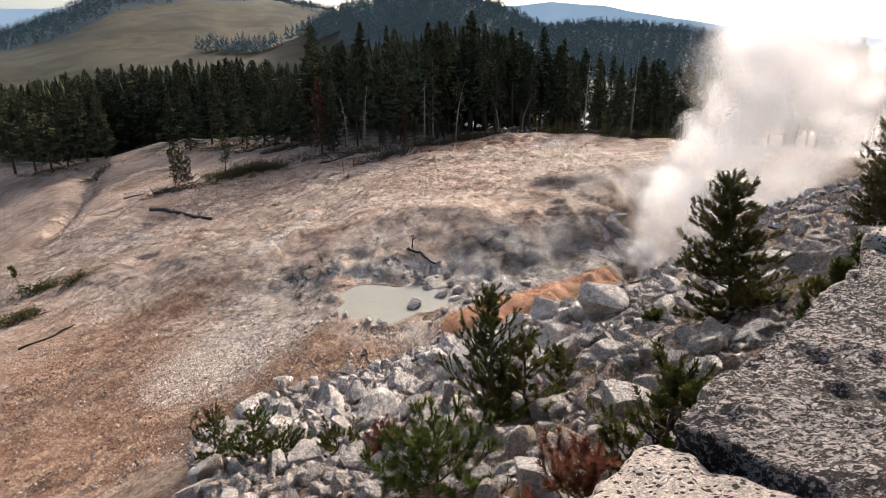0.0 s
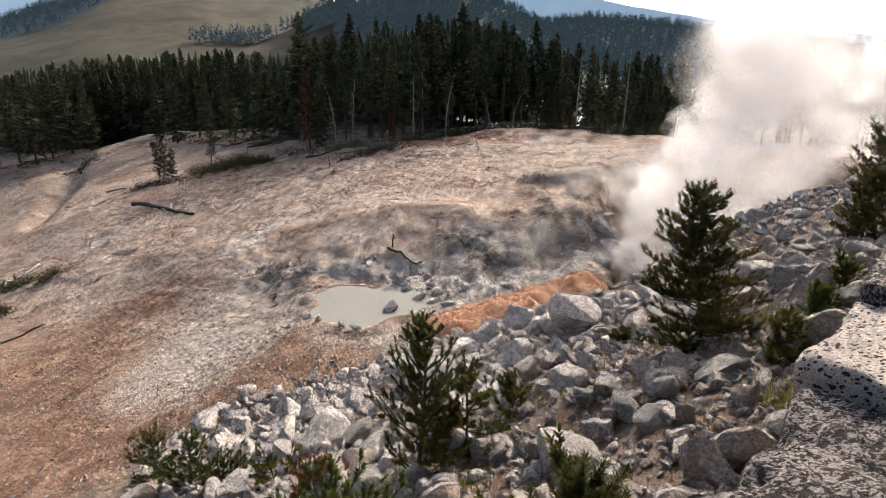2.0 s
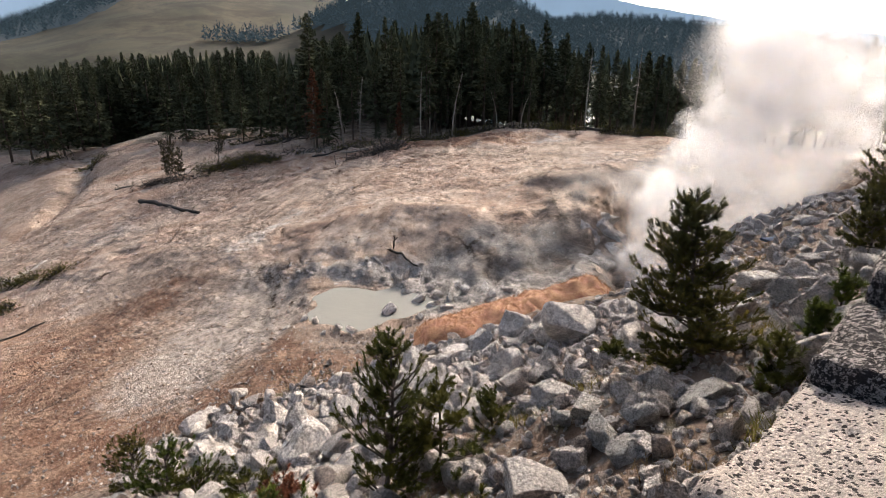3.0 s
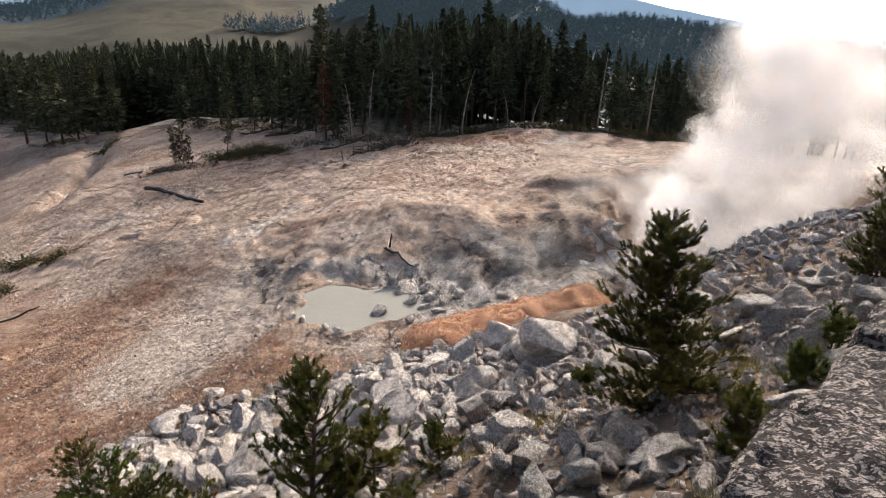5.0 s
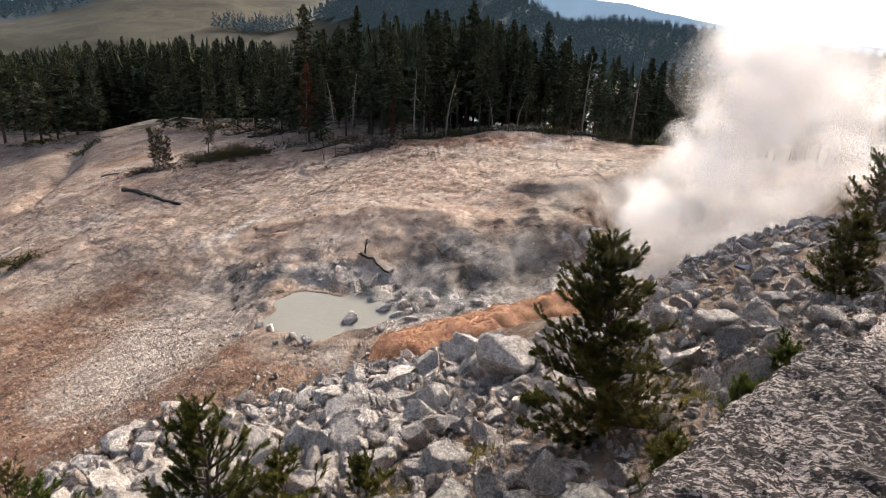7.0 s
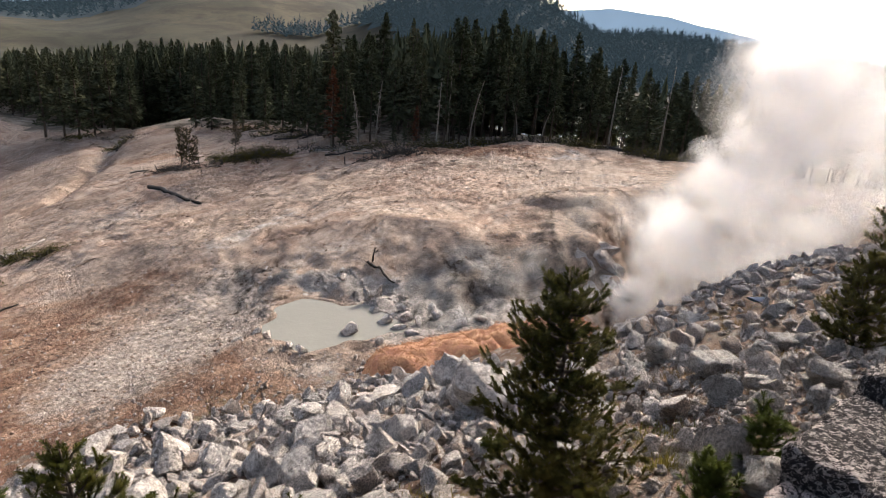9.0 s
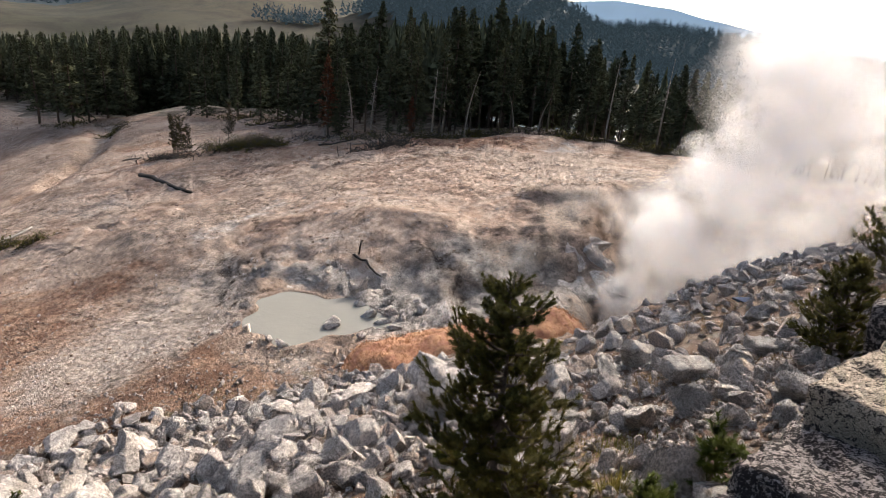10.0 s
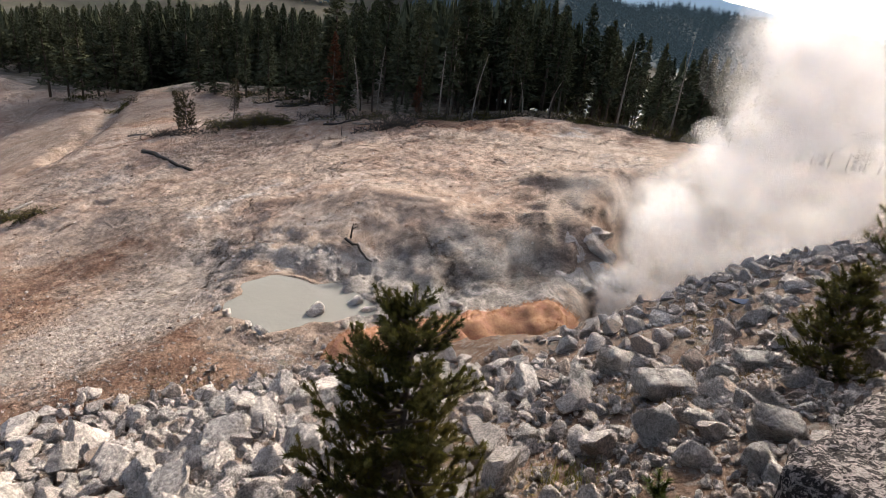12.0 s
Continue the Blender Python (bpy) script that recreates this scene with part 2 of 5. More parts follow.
def steam_material(name, lo, hi, size=0.8):
    """Fine water droplets in drifts: every film lets most light pass and scatters the rest."""
    m = Mat(name, 1.0)
    white = (0.87, 0.855, 0.85, 1)
    d = m.node("ShaderNodeBsdfDiffuse", Color=white)
    tr = m.node("ShaderNodeBsdfTranslucent", Color=white)
    mx = m.node("ShaderNodeMixShader", Fac=0.72)
    m.put(mx.inputs[1], d.outputs[0])
    m.put(mx.inputs[2], tr.outputs[0])
    clear = m.node("ShaderNodeBsdfTransparent")
    both = m.node("ShaderNodeMixShader", Fac=m.ramp(m.noise(size, 6, 0.62, 0.8), 0.36, 0.66, lo, hi))
    m.put(both.inputs[1], clear.outputs[0])
    m.put(both.inputs[2], mx.outputs[0])
    m.put(m.t.nodes["Material Output"].inputs[0], both.outputs[0])
    return m.m


def pool_material():
    m = Mat("milky_mud_water", 0.5)
    n = m.noise(0.9, 4, 0.5)
    m.b.inputs["Specular IOR Level"].default_value = 0.1
    m.bump(m.noise(3.5, 4, 0.6), 0.02, 0.4)
    return m.done(m.mix(n, (0.275, 0.268, 0.235), (0.32, 0.31, 0.275)), 0.62)


def lake_material():
    m = Mat("lake_water", 0.12)
    m.b.inputs["Specular IOR Level"].default_value = 0.6
    m.bump(m.noise(0.9, 4, 0.6), 0.2, 0.6)
    return m.done((0.10, 0.13, 0.15))


def algae_material():
    m = Mat("orange_mat", 0.85)
    a, b = m.noise(1.4, 6, 0.65, 0.8), m.noise(11, 7, 0.7)
    col = m.mix(m.ramp(a, 0.36, 0.62), (0.36, 0.165, 0.10), (0.54, 0.30, 0.16))
    col = m.vary(col, b, 0.6, 1.35)
    m.bump(b, 0.06)
    return m.done(col, 0.72)


def backdrop_material(name, col, haze_glow):
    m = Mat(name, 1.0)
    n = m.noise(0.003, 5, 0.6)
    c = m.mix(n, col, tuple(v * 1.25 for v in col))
    # distance haze is put into the base colour, which also gives off light
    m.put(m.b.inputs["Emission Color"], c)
    m.b.inputs["Emission Strength"].default_value = haze_glow
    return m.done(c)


def hazed_wood_floor_material():
    m = Mat("hazed_wood_floor", 1.0)
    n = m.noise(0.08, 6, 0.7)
    # faint blue emission stands in for the haze before the far hills
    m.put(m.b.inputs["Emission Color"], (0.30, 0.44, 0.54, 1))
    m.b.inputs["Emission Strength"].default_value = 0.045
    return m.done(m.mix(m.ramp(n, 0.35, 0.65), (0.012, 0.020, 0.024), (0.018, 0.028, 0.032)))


WOODED = hazed_wood_floor_material()
MUD, SOIL, GRASS, DUFF = mud_material(), slope_soil_material(), far_grass_material(), forest_floor_material()
TUFF = rock_material("pale_tuff", (0.74, 0.675, 0.615), (0.31, 0.27, 0.24))
TUFF_GREY = rock_material("grey_tuff", (0.50, 0.47, 0.435), (0.17, 0.155, 0.145), 0.3)
RUBBLE = rubble_material()
MUDROCK = rock_material("mud_coated_rock", (0.56, 0.51, 0.465), (0.31, 0.28, 0.255), 0.0, (0.55, 0.47, 0.40))
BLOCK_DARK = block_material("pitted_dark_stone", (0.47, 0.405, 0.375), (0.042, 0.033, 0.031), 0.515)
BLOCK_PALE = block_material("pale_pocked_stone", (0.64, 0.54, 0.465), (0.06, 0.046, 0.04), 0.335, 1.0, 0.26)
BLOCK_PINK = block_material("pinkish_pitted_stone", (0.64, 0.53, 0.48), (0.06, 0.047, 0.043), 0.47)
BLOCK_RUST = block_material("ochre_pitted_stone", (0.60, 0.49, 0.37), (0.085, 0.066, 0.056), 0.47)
NEEDLES = leaf_material("pine_needles", (0.028, 0.033, 0.008), (0.070, 0.072, 0.015), (0.105, 0.09, 0.018))
NEEDLES_DARK = leaf_material("dark_pine_needles", (0.030, 0.033, 0.010), (0.085, 0.078, 0.02), (0.13, 0.10, 0.024), 0.4)
NEEDLES_BROWN = leaf_material("brown_green_needles", (0.022, 0.020, 0.009), (0.055, 0.044, 0.019), (0.065, 0.05, 0.02))
NEEDLES_FRESH = leaf_material("fresh_pine_needles", (0.026, 0.042, 0.009), (0.066, 0.084, 0.016), (0.095, 0.105, 0.02))
NEEDLES_RED = leaf_material("dead_red_needles", (0.10, 0.035, 0.022), (0.17, 0.065, 0.035))
FOREST = tree_leaf_material("forest_needles", (0.042, 0.050, 0.031), (0.082, 0.086, 0.050))
FOREST_RUST = tree_leaf_material("rusty_needles", (0.10, 0.045, 0.03), (0.14, 0.07, 0.04))
# far woods: bluish base plus emission, painted as distance haze
FAR_WOOD = tree_leaf_material("hazed_distant_needles", (0.012, 0.020, 0.024), (0.018, 0.028, 0.032), 0.05)
BARK = wood_material("pine_bark", (0.06, 0.045, 0.035), (0.14, 0.11, 0.085))
DEADWOOD = wood_material("bleached_wood", (0.20, 0.165, 0.135), (0.36, 0.32, 0.275))
PALEWOOD = wood_material("sun_bleached_wood", (0.42, 0.37, 0.31), (0.62, 0.56, 0.48))
DARKWOOD = wood_material("charred_wood", (0.035, 0.028, 0.024), (0.09, 0.075, 0.06))
STEAM, HAZE, WISP = steam_material("steam", 0.01, 0.085), steam_material("thin_steam", 0.0, 0.04, 0.5), steam_material("wisp_steam", 0.0, 0.016, 0.45)
POOL, LAKE, ALGAE = pool_material(), lake_material(), algae_material()
RANGE = backdrop_material("haze_painted_range", (0.30, 0.39, 0.47), 0.3)


def shard_material():
    m = Mat("rusty_crust", 0.95)
    r = m.island()
    col = m.mix(r, (0.10, 0.066, 0.047), (0.30, 0.20, 0.145))
    return m.done(m.vary(col, m.noise(20, 5, 0.7), 0.6, 1.3))


SHARD = shard_material()

# ---- terrain ----
def sstep(a, b, v):
    t = np.clip((v - a) / (b - a), 0, 1)
    return t * t * (3 - 2 * t)


def lump(x, y, cx, cy, sx, sy, turn=0.0):
    """A soft round hump, 1 at its centre."""
    c, s = math.cos(radians(turn)), math.sin(radians(turn))
    u, v = (x - cx) * c + (y - cy) * s, -(x - cx) * s + (y - cy) * c
    return np.exp(-0.5 * ((u / sx) ** 2 + (v / sy) ** 2))


def hashed(i, j, seed):
    n = (i * 374761393 + j * 668265263 + seed * 974711) & 0x7FFFFFFF
    n = ((n ^ (n >> 13)) * 1274126177) & 0x7FFFFFFF
    return ((n ^ (n >> 16)) & 0xFFFF) / 32767.5 - 1.0


def relief(x, y, size, octaves=3, seed=0, gain=0.5):
    """Smooth noise of the given wavelength, about -1 to 1."""
    total, amp = np.zeros(np.shape(x)), 1.0
    for o in range(octaves):
        u, v = np.asarray(x) / size * 2**o + 57.3 * o + 900, np.asarray(y) / size * 2**o + 21.7 * o + 900
        i, j = np.floor(u).astype(np.int64), np.floor(v).astype(np.int64)
        f, g = u - i, v - j
        f, g = f * f * (3 - 2 * f), g * g * (3 - 2 * g)
        k = seed + 17 * o
        a = hashed(i, j, k) * (1 - f) + hashed(i + 1, j, k) * f
        b = hashed(i, j + 1, k) * (1 - f) + hashed(i + 1, j + 1, k) * f
        total, amp = total + amp * (a * (1 - g) + b * g), amp * gain
    return total


WALL_C = 1.4  # the parapet's outer edge runs along y = x + WALL_C
POOL_Z = -10.15


def along(x, y):
    return (x + y) / math.sqrt(2), (y - x - WALL_C) / math.sqrt(2)


def place(s, d):
    """The plan place s metres along the parapet and d metres out from it."""
    return (s - d) / math.sqrt(2) - WALL_C / 2, (s + d) / math.sqrt(2) + WALL_C / 2


def pool_shape(x, y):
    """Under 1 inside the mud pool."""
    a = np.arctan2(y - 24.95, x + 1.9)
    wob = 0.06 * np.sin(2 * a + 0.4) + 0.13 * np.sin(3 * a + 0.6) + 0.07 * np.sin(5 * a + 2.0) + 0.05 * np.sin(7 * a) + 0.03 * np.sin(11 * a + 1)
    return np.hypot((x + 1.9) / 2.45, (y - 24.95) / 2.15) / (1 + wob)


def wooded(x, y):
    """Where the far hills carry woods."""
    r, az = np.hypot(x, y), np.degrees(np.arctan2(x, y))
    mid = (np.hypot(x / 125, (y - 520) / 95) < 1 + 0.25 * relief(x, y, 60, 2, 51)) | (np.hypot((x + 90) / 75, (y - 560) / 80) < 0.9)
    right = np.hypot((x - 250) / 300, (y - 690) / 190) < 1 + 0.2 * relief(x, y, 80, 2, 52)
    ridge = (r > np.interp(az, [-60, -34, -24, -12, -4], [700, 760, 830, 900, 960]) + 60 * relief(x, y, 150, 3, 53)) & (az < -13)
    return (mid | right | ridge) & (y > 400)


def embankment(x, y):
    s, d = along(x, y)
    out = np.maximum(d, 0)
    e = -3.1 + 0.03 * np.clip(s - 8, -8, 20) - 0.62 * out + 0.006 * np.minimum(out, 14) ** 2 + 0.5 * np.exp(-0.5 * (((s - 27) / 4) ** 2 + ((d - 5) / 2.5) ** 2))
    brink = 7.7 + 12 * (1 - sstep(16.5, 20.5, s))
    e = e - 1.7 * np.maximum(d - brink, 0) - 5 * sstep(42, 75, s)
    e = e + (-2.62 - e) * sstep(-0.2, -0.75, d)
    return e + sstep(0.5, 2, d) * (0.16 * relief(x, y, 2.2, 3, 5) + 0.10 * relief(x, y, 0.7, 2, 6))


def rill(x, y):
    """The washed-out channel that winds down from the woods; 1 on its bed."""
    near = np.full(np.shape(x), 99.0)
    bends = ((-58, 84), (-52, 74.5), (-47, 67), (-43.5, 59), (-41, 53), (-43, 47), (-47, 42))
    for (ax, ay), (bx, by) in zip(bends, bends[1:]):
        t = np.clip(((x - ax) * (bx - ax) + (y - ay) * (by - ay)) / ((bx - ax) ** 2 + (by - ay) ** 2), 0, 1)
        near = np.minimum(near, np.hypot(x - ax - t * (bx - ax), y - ay - t * (by - ay)))
    near = near + 0.5 * relief(x, y, 3, 2, 71)
    return np.exp(-0.5 * (np.maximum(near, 0) / np.interp(y, [42, 60, 84], [0.4, 0.6, 1.5])) ** 2)


def ledges(x, y):
    """Low broken scarps where the crust has slumped in steps, and fine ridges between."""
    u = 2.6 * relief(x, y, 13, 5, 81, 0.55) + 0.03 * (y - x)
    step = u - np.floor(u)
    some = sstep(-0.1, 0.5, relief(x, y, 11, 2, 82))
    scarp = (0.30 * sstep(0.0, 0.06, step) - 0.30 * step) * some
    ridge = 1 - np.abs(relief(x, y, 2.6, 4, 83))
    return scarp + 0.13 * ridge * ridge + 0.05 * relief(x, y, 0.55, 2, 84)


def thermal_field(x, y):
    cx, cy = np.clip(x, -78, 26), np.clip(y, 14, 92) - 40
    p = -7.742 + 0.1493 * cx + 0.05576 * cy - 0.00231 * cx * cx - 0.00432 * cx * cy - 0.00068 * cy * cy
    p = p + 0.75 * lump(x, y, -3, 33, 4.5, 3) + 1.3 * lump(x, y, 11, 65, 13, 7) - 0.5 * lump(x, y, -19, 48, 6, 6) - 0.7 * lump(x, y, -33, 78, 10, 7)
    p = p + 0.35 * lump(x, y, -13, 30, 3, 8, 25) - 1.5 * rill(x, y) - 1.0 * lump(x, y, 8, 33.4, 4.2, 3.4)
    edge = np.interp(x, [-100, -79, -66, -58, -52, -44, -34, -28, -20], [92, 92, 90, 88, 92, 90, 88, 86, 75])
    p = p - 4.0 * sstep(-3, 12, y - edge) * sstep(-14, -34, x)
    p = p + 0.30 * relief(x, y, 9, 3, 1) + 0.11 * relief(x, y, 2.2, 3, 2) + 0.10 * np.abs(relief(x, y, 4.5, 4, 12)) + ledges(x, y)
    low = np.interp(x, [-30, -16, -14, -8, -6.3, -4.4, 0, 9], [-15, -13.1, -12.4, -11.4, -10.8, -10.16, -10.16, -9.3])
    line = np.interp(x, [-9, -6, -3, 0, 2, 4, 6, 8, 9, 10.5], [30.6, 30.4, 30.2, 30.2, 30.4, 30.7, 31.0, 31.6, 31.8, 32.2]) + 0.35 * relief(x, 0 * y, 3.2, 3, 3) + 0.16 * relief(x, y, 1.1, 2, 9)
    steep = np.interp(x, [-9, -3, 0, 2, 4, 6, 8, 10], [4.6, 4.0, 3.6, 3.0, 2.5, 2.0, 1.7, 1.5])
    w = np.clip(0.5 + 0.5 * (y - line) / steep, 0, 1)
    w = np.where(w < 0.5, sstep(0, 1, w), 0.5 + (w - 0.5) * np.minimum(1, 1.25 - 0.5 * (w - 0.5)))
    w = np.minimum(w / 0.99, 1)
    z = low * (1 - w) + p * w
    rough = np.maximum(lump(x, y, 1, 27.5, 6.5, 2.6), 0.9 * lump(x, y, -5.5, 29.2, 2.6, 1.8))
    z = z + rough * (0.46 * relief(x, y, 1.3, 5, 4, 0.6)) + 0.05 * relief(x, y, 0.9, 3, 11)
    q = pool_shape(x, y)
    z = np.where(q < 1.25, np.maximum(z, POOL_Z + 0.04), z)
    z = z + (POOL_Z - 0.5 - z) * (1 - sstep(0.93, 1.08, q))
    brow = np.interp(y, [20, 26, 28, 30, 32, 34, 37, 46], [9.4, 9.0, 8.7, 9.4, 9.9, 10.1, 11.0, 13.0]) + 0.45 * relief(y, x, 2.0, 3, 8)
    v = sstep(-0.8, 2.2, x - brow) * (1 - sstep(20, 25, x)) * sstep(19, 22, y) * (1 - sstep(36, 44, y))
    z = z + (-11.2 - z) * v
    face = np.maximum(lump(x, y, 5.5, 30.6, 4.0, 1.9), lump(x, y, 9.3, 32.3, 1.0, 2.2))
    z = z + face * (0.12 * np.abs(relief(x * 1.0, y * 0.35, 1.1, 4, 14)) - 0.10)
    spine = ((8.4, 34.6, -7.5), (9.5, 33.0, -7.75), (10.4, 31.8, -8.9), (10.1, 30.5, -9.9), (8.9, 29.3, -10.5))
    for (ax, ay, az), (bx, by, bz) in zip(spine, spine[1:]):
        t = np.clip(((x - ax) * (bx - ax) + (y - ay) * (by - ay)) / ((bx - ax) ** 2 + (by - ay) ** 2), 0, 1)
        off = np.hypot(x - ax - t * (bx - ax), y - ay - t * (by - ay)) + 0.35 * relief(x, y, 1.3, 4, 16, 0.6)
        z = np.maximum(z, az + (bz - az) * t - 1.25 * np.maximum(off - 0.3, 0))
    shelf = 37.4 + 0.9 * relief(x, 0 * y, 4.0, 3, 15)
    return z + 0.42 * (sstep(-0.25, 0.15, y - shelf) * (1 - sstep(0.5, 7, y - shelf))) * sstep(4.5, 7, x) * (1 - sstep(15, 18, x))


def far_country(x, y):
    r, az = np.hypot(x, y), np.degrees(np.arctan2(x, y))
    z = -11.0 - 5.5 * sstep(120, 175, y) + 5.5 * sstep(400, 450, y)
    crest = np.interp(az, [-90, -60, -40.6, -36, -32.6, -25, -18, -11, -5, 3, 90], [1.0, 2.2, 4.4, 6.2, 7.8, 9.2, 9.0, 7.6, 5.0, 1.5, 0.0])
    left = np.tan(np.radians(crest)) * 1000 * sstep(330, 1000, r) * (1 + 0.10 * relief(x, y, 300, 3, 21))
    mid = 62 * lump(x, y, 4, 520, 62, 80) + 40 * lump(x, y, -85, 560, 60, 80)
    right = 50 * lump(x, y, 110, 680, 80, 100, -18) + 37 * lump(x, y, 250, 740, 110, 100, -18) + 30 * lump(x, y, 390, 690, 120, 120)
    return z + (left + mid + right + 2.0 * relief(x, y, 60, 3, 22)) * sstep(-60, 160, y)


def ground_z(x, y):
    x, y = np.asarray(x, float), np.asarray(y, float)
    near = thermal_field(x, y)
    r = np.hypot((x + 12) / 1.25, y - 48)
    z = near + (far_country(x, y) - near) * sstep(46, 95, r)
    e = embankment(x, y)
    h = np.clip(0.5 + 0.5 * (e - z) / 0.35, 0, 1)
    return z + (e - z) * h + 0.35 * h * (1 - h)


def on_ground(x, y, sink=0.0):
    return Vector((x, y, float(ground_z(x, y)) - sink))


def spread(lo, hi, fine_lo, fine_hi, step, grow):
    """Grid lines: close together between fine_lo and fine_hi, ever wider outside."""
    mid = list(np.arange(fine_lo, fine_hi + step / 2, step))
    up, down, g = [mid[-1]], [mid[0]], step
    while up[-1] < hi:
        g *= grow
        up.append(up[-1] + g)
    g = step
    while down[-1] > lo:
        g *= grow
        down.append(down[-1] - g)
    return np.array(down[:0:-1] + mid + up[1:])


def sheet(name, xs, ys, height, materials, pick=None):
    """A ground sheet over grid lines, as one mesh."""
    X, Y = np.meshgrid(xs, ys)
    Z = height(X, Y)
    n, k = len(xs), len(ys)
    verts = np.stack([X, Y, Z], -1).reshape(-1, 3)
    a = (np.arange(k - 1)[:, None] * n + np.arange(n - 1)).ravel()
    faces = np.stack([a, a + 1, a + n + 1, a + n], 1)
    me = bpy.data.meshes.new(name)
    me.from_pydata(verts.tolist(), [], faces.tolist())
    for m in materials:
        me.materials.append(m)
    if pick:
        c = verts[faces].mean(1)
        me.polygons.foreach_set("material_index", pick(c[:, 0], c[:, 1], c[:, 2]).astype(np.int32))
    me.polygons.foreach_set("use_smooth", np.ones(len(faces), bool))
    return new(name, me), verts


def ground_kind(x, y, z):
    """0 thermal mud, 1 rubble soil, 2 dry grass, 3 forest floor."""
    s, d = along(x, y)
    kind = np.zeros(len(x), int)
    wob = 2.5 * relief(x, y, 6, 3, 31)
    edge = np.interp(x, [-90, -58, -34, -20, -11, -2, 10, 25, 40], [92, 87, 86, 72, 64, 63.5, 67, 66, 60])
    kind[(y > edge + wob)] = 3
    kind[np.hypot((x + 12) / 1.25, y - 48) > 75] = 3
    kind[np.hypot(x, y) > 300] = 2
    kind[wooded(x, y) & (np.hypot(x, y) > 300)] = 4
    e, m = embankment(x, y), thermal_field(x, y)
    first = np.interp(d, [0, 5, 7, 13], [1.0, 3.2, 4.5, 6.0])
    kind[(s > first + 0.5 * relief(x, y, 1.2, 2, 33)) & (e > m - 0.15 + 0.4 * relief(x, y, 1.5, 3, 32)) & (s < 60)] = 1
    return kind


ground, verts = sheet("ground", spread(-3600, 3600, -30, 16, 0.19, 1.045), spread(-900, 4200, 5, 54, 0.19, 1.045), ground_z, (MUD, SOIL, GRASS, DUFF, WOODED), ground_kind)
tagged(ground, "bleached thermal mud basin below a rubble slope, woods and grassy hills", "ground", kind="structure")
gx, gy = verts[:, 0], verts[:, 1]
rust = 0.55 * lump(gx, gy, -14, 21, 5, 4.5) + 0.8 * lump(gx, gy, -8.5, 15.0, 5, 2.4) + 0.34 * lump(gx, gy, -20, 27, 7, 4) + 0.3 * lump(gx, gy, -13.6, 30.8, 1.6, 4, -35) + 0.36 * lump(gx, gy, -4.8, 23.5, 1.4, 3.6, 8) + 0.9 * lump(gx, gy, -5.6, 19.4, 1.0, 1.2)
# the narrow band at (-32.5, 57.0) paints the stunted trees' cast shadow
rust += 0.8 * lump(gx, gy, -1.5, 18.8, 3.2, 1.6) + 0.7 * lump(gx, gy, 0, 57, 5, 1.6) + 0.55 * lump(gx, gy, -40, 66, 7, 3) + 0.7 * lump(gx, gy, -32.5, 57.0, 4.2, 0.6, 20) + 0.42 * sstep(50, 58, gy) * sstep(-34, -24, gx) + 0.4 * lump(gx, gy, 2, 46, 4, 5)
pale = 0.85 * lump(gx, gy, -8.7, 22.6, 2.5, 4.6, 8) + 0.35 * lump(gx, gy, -5.2, 24.5, 1.2, 3.6) + 0.75 * lump(gx, gy, -8.0, 27.6, 1.2, 2.8, 20) + 0.5 * lump(gx, gy, -5, 37, 6, 3) + 0.5 * lump(gx, gy, -28, 46, 9, 6) + 0.5 * lump(gx, gy, 14, 45, 6, 6) + 0.5 * lump(gx, gy, -2.5, 31, 3, 1.4)
grey = 0.95 * lump(gx, gy, 4.8, 28.0, 3.6, 1.9) + 0.6 * lump(gx, gy, -10.5, 35.5, 1.4, 3.4, -20) + 0.6 * lump(gx, gy, -3.4, 28.6, 3, 0.8) + 0.5 * lump(gx, gy, 10, 56, 3, 1.5) + 0.7 * lump(gx, gy, 1.8, 25.8, 2.2, 1.6) + 0.45 * rill(gx, gy) + 0.35 * sstep(54, 62, gy) * sstep(-40, -28, gx)
stain_and_shadow = ground.data.color_attributes.new("stain_and_shadow", "FLOAT_COLOR", "POINT")
stain_and_shadow.data.foreach_set("color", np.stack([rust, pale, grey, np.ones(len(gx))], -1).ravel())

wet = ground.data.color_attributes.new("wet", "FLOAT_COLOR", "POINT")
damp = np.clip(1.1 * lump(gx, gy, 5.6, 30.2, 2.4, 1.5) + 0.8 * lump(gx, gy, 2.2, 29.8, 1.6, 1.0) + 0.5 * lump(gx, gy, -5.6, 28.6, 1.4, 0.9), 0, 1)
wet.data.foreach_set("color", np.stack([damp, damp, damp, np.ones(len(gx))], -1).ravel())


def flat_shape(name, material, outline, z):
    """A level sheet of liquid inside an outline."""
    bm = bmesh.new()
    bm.faces.new([bm.verts.new((x, y, z)) for x, y in outline])
    bmesh.ops.triangulate(bm, faces=bm.faces[:])
    me = bpy.data.meshes.new(name)
    bm.to_mesh(me)
    me.materials.append(material)
    return new(name, me)


ring = []
for i in range(72):
    a = 2 * math.pi * i / 72
    ux, uy = math.cos(a), math.sin(a)
    r = 1.06 / float(pool_shape(-1.9 + ux, 24.95 + uy))
    ring.append((-1.9 + ux * r, 24.95 + uy * r))
tagged(flat_shape("mud_pool", POOL, ring, POOL_Z), "opaque milky grey-green mud pool in the basin", "water", kind="structure")
tagged(flat_shape("lake", LAKE, [(-420, 150), (420, 150), (420, 440), (-420, 440)], -13.6), "bright lake glinting behind the pine woods", "water", kind="structure")

